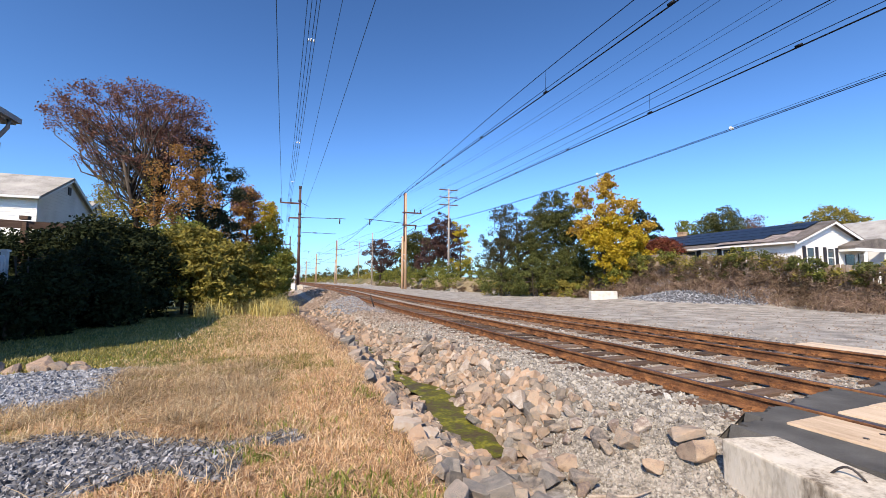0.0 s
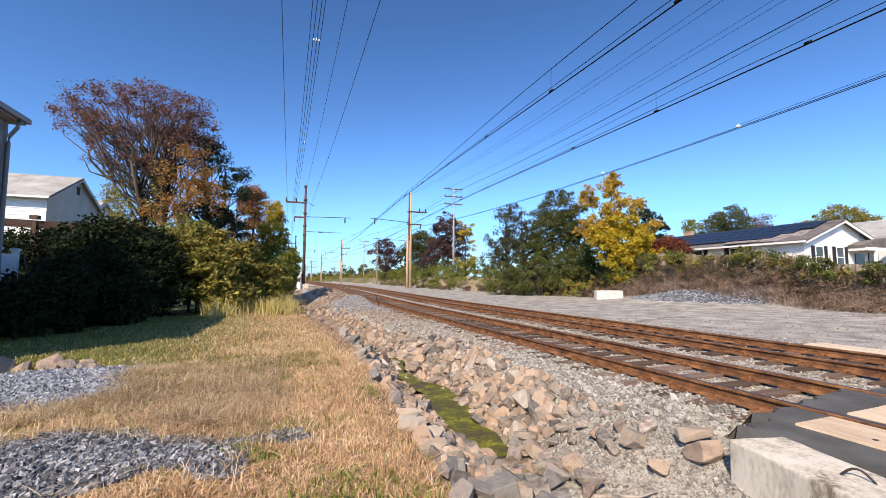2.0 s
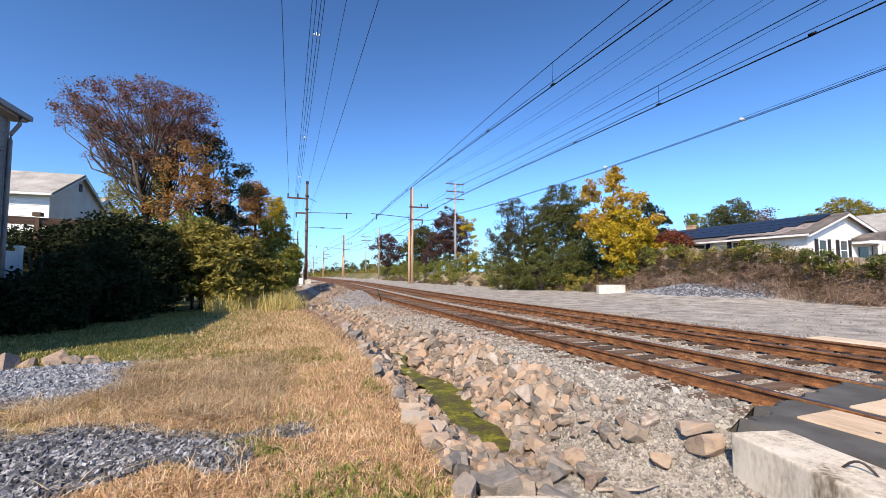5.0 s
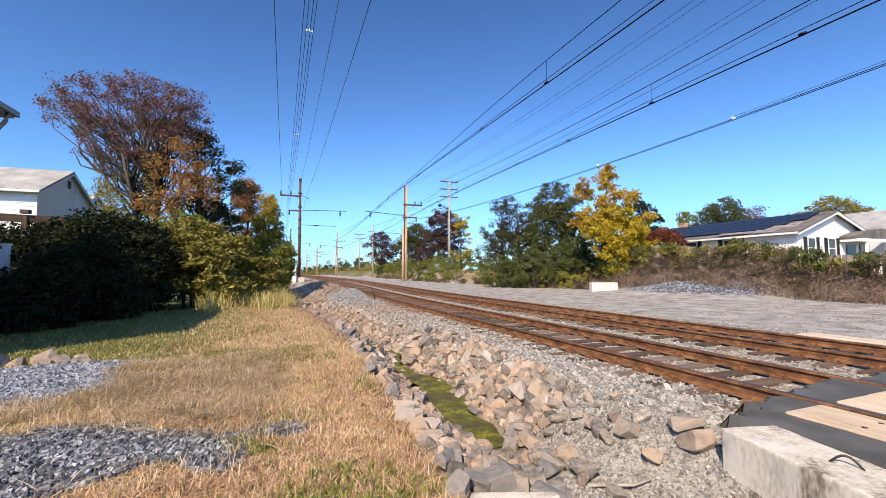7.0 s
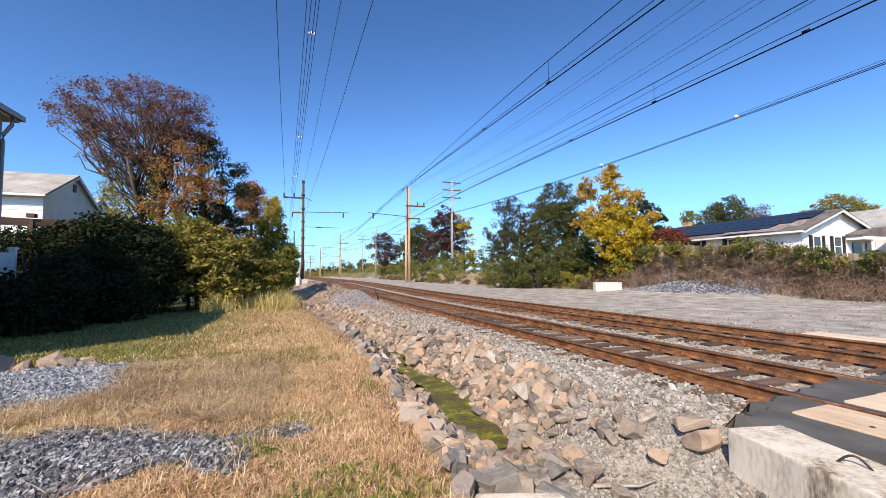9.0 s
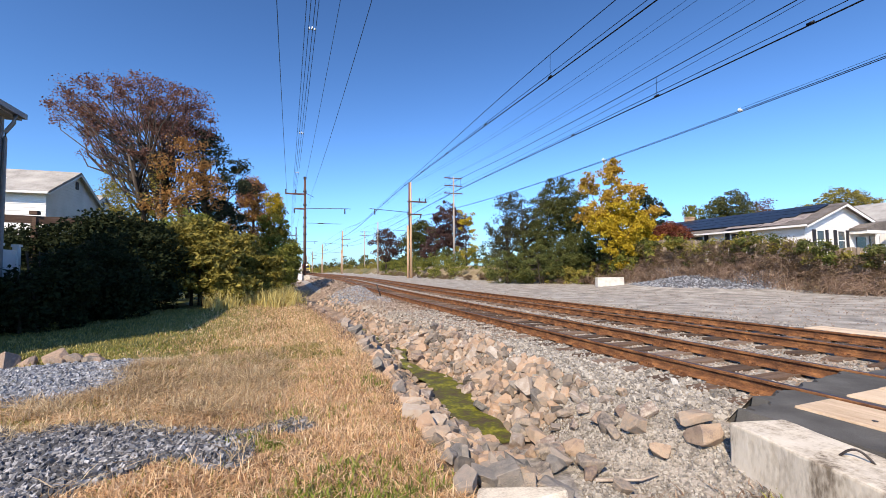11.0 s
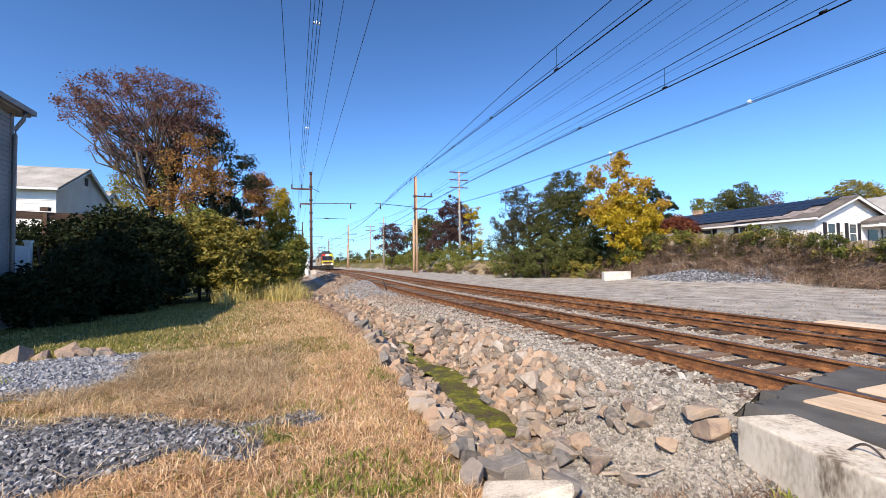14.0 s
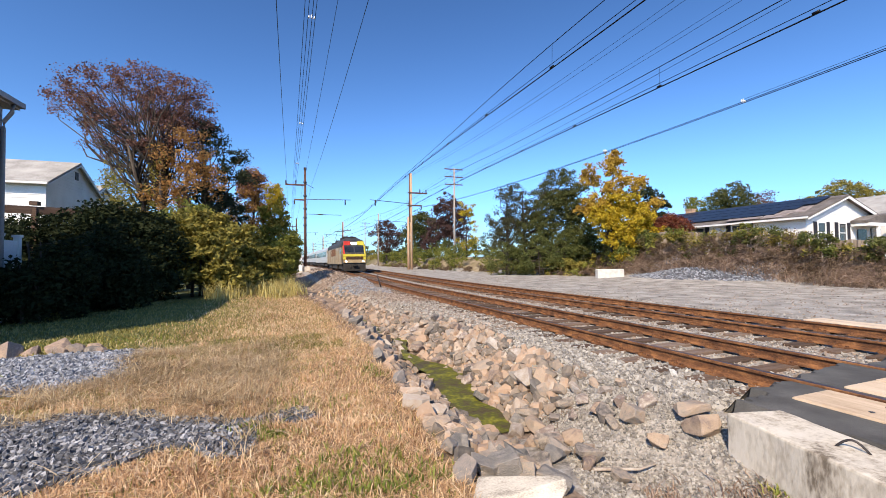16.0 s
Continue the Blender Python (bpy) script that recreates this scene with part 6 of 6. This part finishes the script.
# ---- train ----
CREAM = material("beige_paint", [(0.20, 0.135, 0.075), (0.35, 0.255, 0.145), (0.46, 0.355, 0.215)], 0.6, 0.4, 0, 8)
TAN_PANEL = material("brown_panel_paint", [(0.17, 0.105, 0.055), (0.30, 0.20, 0.11), (0.40, 0.29, 0.17)], 0.9, 0.45, 0, 8)
YELLOW = material("yellow_paint", [(0.52, 0.42, 0.04), (0.64, 0.54, 0.07)], 1.0, 0.35, 0, 8)
RED = material("red_paint", [(0.42, 0.03, 0.02), (0.55, 0.05, 0.03)], 1.0, 0.35, 0, 8)
ROOF_PAINT = material("dark_roof_paint", [(0.03, 0.03, 0.032), (0.06, 0.058, 0.056)], 0.8, 0.6, 0.1, 8)
SILVER = material("brushed_steel", [(0.50, 0.49, 0.48), (0.66, 0.65, 0.64)], 0.5, 0.4, 0.1, 20, metal=0.35, stretch=(1, 0.1, 6))
UNDER = material("grimy_underframe", [(0.02, 0.018, 0.016), (0.05, 0.043, 0.038)], 1.2, 0.8, 0.3, 12)
LAMP = glow("headlamp_glow", (1.0, 0.9, 0.7), 9.0)
TINT = material("tinted_glass", [(0.012, 0.014, 0.018), (0.03, 0.033, 0.04)], 1.0, 0.08, 0, 6, spec=0.6)


def bogie(parent, y, wheels=(-1.3, 1.3)):
    b = part("bogie", boxes((-1.2, 1.2, y - 2.0, y + 2.0, 0.55, 0.85), (-1.25, -1.0, y - 1.9, y + 1.9, 0.35, 0.75), (1.0, 1.25, y - 1.9, y + 1.9, 0.35, 0.75), bevel=0.05), UNDER, parent)
    for w in wheels:
        for s in (-1, 1):
            bm = bmesh.new()
            part("wheel", tube(bm, [(s * 0.70, y + w, 0.5), (s * 0.84, y + w, 0.5)], 0.5, sides=20), STEEL, b)
    return b


def hull(bm, stations):
    """A body lofted through stations (y, half width, z of sill, shoulder and roof)."""
    rings = []
    for y, w, z0, z1, z2 in stations:
        prof = [(-w, z0), (-w, z1), (-w * 0.86, z1 + (z2 - z1) * 0.6), (-w * 0.45, z2), (w * 0.45, z2), (w * 0.86, z1 + (z2 - z1) * 0.6), (w, z1), (w, z0)]
        rings.append([bm.verts.new((x, y, z)) for x, z in prof])
    for a, b in zip(rings, rings[1:]):
        for k in range(8):
            bm.faces.new((a[k], a[(k + 1) % 8], b[(k + 1) % 8], b[k]))
    bm.faces.new(rings[0])
    bm.faces.new(rings[-1][::-1])
    bmesh.ops.recalc_face_normals(bm, faces=bm.faces)
    return bm


def build_locomotive():
    t = thing("locomotive", pose(0, 0, 0), "locomotive with yellow and red nose and beige sides", "locomotive")
    bm = bmesh.new()
    part("body", hull(bm, [(1.05, 1.46, 1.0, 3.1, 3.3), (1.6, 1.47, 1.0, 3.15, 3.35), (21.4, 1.47, 1.0, 3.15, 3.35), (21.8, 1.42, 1.0, 3.1, 3.3)]), CREAM, t, "beige painted body side")
    bm = bmesh.new()
    part("roof", hull(bm, [(1.3, 1.42, 3.16, 3.6, 4.05), (2.6, 1.465, 3.16, 3.55, 4.42), (9.0, 1.465, 3.16, 3.5, 4.42), (9.2, 1.465, 3.16, 3.45, 4.2), (20.6, 1.465, 3.16, 3.45, 4.2), (21.6, 1.4, 3.16, 3.4, 4.0)]), ROOF_PAINT, t, "dark roof")
    # nose: lower front upright, window band sloping back
    nose = bmesh.new()
    prof = [(0.12, 1.0), (0.0, 1.3), (0.0, 2.15), (0.12, 2.35), (0.75, 3.35), (0.95, 3.9), (1.5, 4.1), (1.5, 1.0)]
    half = [1.36, 1.42, 1.44, 1.45, 1.38, 1.25, 1.1, 1.45]
    a = [nose.verts.new((-w, y, z)) for (y, z), w in zip(prof, half)]
    b = [nose.verts.new((w, y, z)) for (y, z), w in zip(prof, half)]
    for k in range(8):
        nose.faces.new((a[k], a[(k + 1) % 8], b[(k + 1) % 8], b[k]))
    nose.faces.new(a[::-1])
    nose.faces.new(b)
    bmesh.ops.recalc_face_normals(nose, faces=nose.faces)
    part("nose", nose, ROOF_PAINT, t, "dark nose shell")
    part("lower_front", boxes((-1.38, 1.38, -0.04, 0.1, 1.15, 1.55), bevel=0.02), CREAM, t, "cream lower front")
    part("grille", boxes((-1.05, 1.05, -0.05, 0.1, 1.56, 1.92)), RUST, t, "brown front grille")
    part("yellow_band", boxes((-1.40, 1.40, -0.05, 0.1, 1.94, 2.24), bevel=0.02), YELLOW, t, "bright yellow nose band")
    part("yellow_corner", boxes((-1.40, -1.07, -0.05, 0.1, 1.56, 1.92)), YELLOW, t)
    part("yellow_corner", boxes((1.07, 1.40, -0.05, 0.1, 1.56, 1.92)), YELLOW, t)
    slope = 32.2
    for x0, x1 in ((-1.18, -0.06), (0.06, 1.18)):
        part("windscreen", boxes((x0, x1, -0.03, 0.02, 0.12, 1.0), bevel=0.01), TINT, t, "dark windscreen").matrix_basis = pose(0, 0.12, 2.35, -slope, 0, 0)
    part("brow", boxes((-1.25, -0.42, -0.04, 0.03, 0.0, 0.52), bevel=0.01), RED, t, "red brow panel").matrix_basis = pose(0, 0.74, 3.36, -18, 0, 0)
    part("brow", boxes((0.42, 1.25, -0.04, 0.03, 0.0, 0.52), bevel=0.01), YELLOW, t, "yellow brow panel").matrix_basis = pose(0, 0.74, 3.36, -18, 0, 0)
    part("window_pillar", boxes((1.2, 1.36, -0.03, 0.02, -0.1, 1.15)), YELLOW, t, "yellow window pillar").matrix_basis = pose(0, 0.12, 2.35, -slope, 0, 0)
    part("window_pillar", boxes((-1.36, -1.2, -0.03, 0.02, -0.1, 1.15)), RED, t, "red window pillar").matrix_basis = pose(0, 0.12, 2.35, -slope, 0, 0)
    part("headlamp", boxes((-0.34, 0.34, -0.06, 0.0, 0.12, 0.36), bevel=0.02), LAMP, t, "lit headlamp").matrix_basis = pose(0, 0.74, 3.36, -18, 0, 0)
    for x in (-1.05, 1.05):
        bm = bmesh.new()
        part("ditch_light", tube(bm, [(x, -0.07, 1.35), (x, 0.02, 1.35)], 0.11, sides=12), LAMP, t, "lit ditch light")
    part("pilot", boxes((-1.35, 1.35, 0.0, 0.35, 0.25, 1.0), (-0.25, 0.25, -0.45, 0.1, 0.75, 1.0), bevel=0.04), UNDER, t, "black pilot and coupler")
    part("cab_side_stripe", boxes((-1.485, -1.47, 1.15, 1.7, 1.2, 3.3), (1.47, 1.485, 1.15, 1.7, 1.2, 3.3)), ROOF_PAINT, t, "dark cab side panel")
    part("side_grille", boxes((-1.49, -1.47, 8.2, 14.0, 2.1, 3.1), (1.47, 1.49, 8.2, 14.0, 2.1, 3.1)), RUST, t, "brown side grille")
    part("tank", boxes((-1.3, 1.3, 7.6, 14.2, 0.35, 1.0), (-1.4, 1.4, 1.2, 21.2, 0.85, 1.02), bevel=0.05), UNDER, t, "black fuel tank and sill")
    bogie(t, 4.2)
    bogie(t, 17.6)
    for z in (1.60, 1.68, 1.76, 1.84):
        part("grille_bar", boxes((-1.03, 1.03, -0.075, -0.05, z, z + 0.03)), UNDER, t)
    for x in (-1.42, 1.42):
        part("handrail", tube(bmesh.new(), [(x, 0.02, 1.1), (x, -0.06, 1.2), (x, -0.06, 2.2), (x, 0.05, 2.3)], 0.02, sides=5), STEEL, t, "steel grab rail")
        part("cab_window", boxes((min(x, x * 1.052), max(x, x * 1.052), 1.75, 2.65, 2.35, 2.95)), TINT, t, "dark cab side window")
        part("cab_step", boxes((x - 0.06, x + 0.06, 0.5, 0.9, 0.35, 0.42), (x - 0.06, x + 0.06, 0.5, 0.9, 0.65, 0.72)), UNDER, t)
        part("air_hose", tube(bmesh.new(), [(x * 0.35, -0.02, 0.85), (x * 0.36, -0.16, 0.6), (x * 0.34, -0.1, 0.42)], 0.03, sides=6), UNDER, t)
    part("snow_plough", prism(bmesh.new(), [(-1.3, 0.18), (1.3, 0.18), (1.35, 0.42), (-1.35, 0.42)], -0.12, 0.02), UNDER, t, "black steel plough")
    part("horn", boxes((-0.18, 0.18, 2.2, 2.6, 4.38, 4.56), bevel=0.03), STEEL, t)
    for y0, y1, w, z in ((4.4, 7.6, 0.9, 4.62), (10.4, 13.2, 1.0, 4.44), (17.6, 19.8, 0.9, 4.42)):
        part("roof_equipment", boxes((-w, w, y0, y1, 4.1, z), bevel=0.06), UNDER, t, "dark roof equipment box")
    for y in (4.1, 6.9, 14.8, 18.9):
        part("side_panel", boxes((-1.484, -1.468, y, y + 1.1, 1.25, 3.05), (1.468, 1.484, y, y + 1.1, 1.25, 3.05)), TAN_PANEL, t, "brown side access panel")
    p = bmesh.new()
    for x in (-0.5, 0.5):
        tube(p, [(x, 15.0, 4.3), (x, 17.2, 5.2), (x * 0.8, 15.6, 6.1)], 0.04, sides=5)
    tube(p, [(-0.95, 15.6, 6.0), (-0.6, 15.6, 6.15), (0.6, 15.6, 6.15), (0.95, 15.6, 6.0)], 0.05, sides=5)
    part("pantograph", p, STEEL, t, "raised steel pantograph")
    return t


def build_coach():
    t = thing("passenger_coach", pose(0, 0, 0), "silver passenger coach with a dark window band", "train coach", "train coaches")
    bm = bmesh.new()
    part("body", hull(bm, [(0.2, 1.46, 1.0, 3.3, 3.85), (25.7, 1.46, 1.0, 3.3, 3.85)]), SILVER, t)
    part("window_band", boxes((-1.485, -1.465, 1.6, 24.4, 2.05, 2.95), (1.465, 1.485, 1.6, 24.4, 2.05, 2.95)), TINT, t, "dark window band")
    for k in range(15):
        y = 2.2 + k * 1.47
        part("window", boxes((-1.50, -1.486, y, y + 1.15, 2.15, 2.85)), PANE, t)
    part("end_door", boxes((-0.45, 0.45, 0.16, 0.24, 1.05, 3.1)), UNDER, t)
    part("underframe", boxes((-1.25, 1.25, 8, 18, 0.45, 1.0)), UNDER, t)
    bogie(t, 3.4)
    bogie(t, 22.4)
    return t


LOCO = build_locomotive()
first = build_coach()
TRAIN = [(LOCO, 0.0, 21.8)] + [(first if k == 0 else copy_thing(first, pose(0, 0, 0)), 22.4 + 26.2 * k, 25.9) for k in range(5)]


def motions():
    """The train comes down the nearer track at a steady 25.5 m a second."""
    for ob, behind, long in TRAIN:
        rows = []
        for i in range(33):
            t = i * 0.5
            y0 = 51.5 + 25.5 * (16 - t) + behind
            y1 = y0 + long
            x0, x1 = track_x(CENTRES[0], y0), track_x(CENTRES[0], y1)
            rows.append((t, pose(x0, y0, RAIL_Z + float(along(RISE, y0)), 0, 0, -math.degrees(math.atan2(x1 - x0, y1 - y0)))))
        walk(ob, rows)


motions()
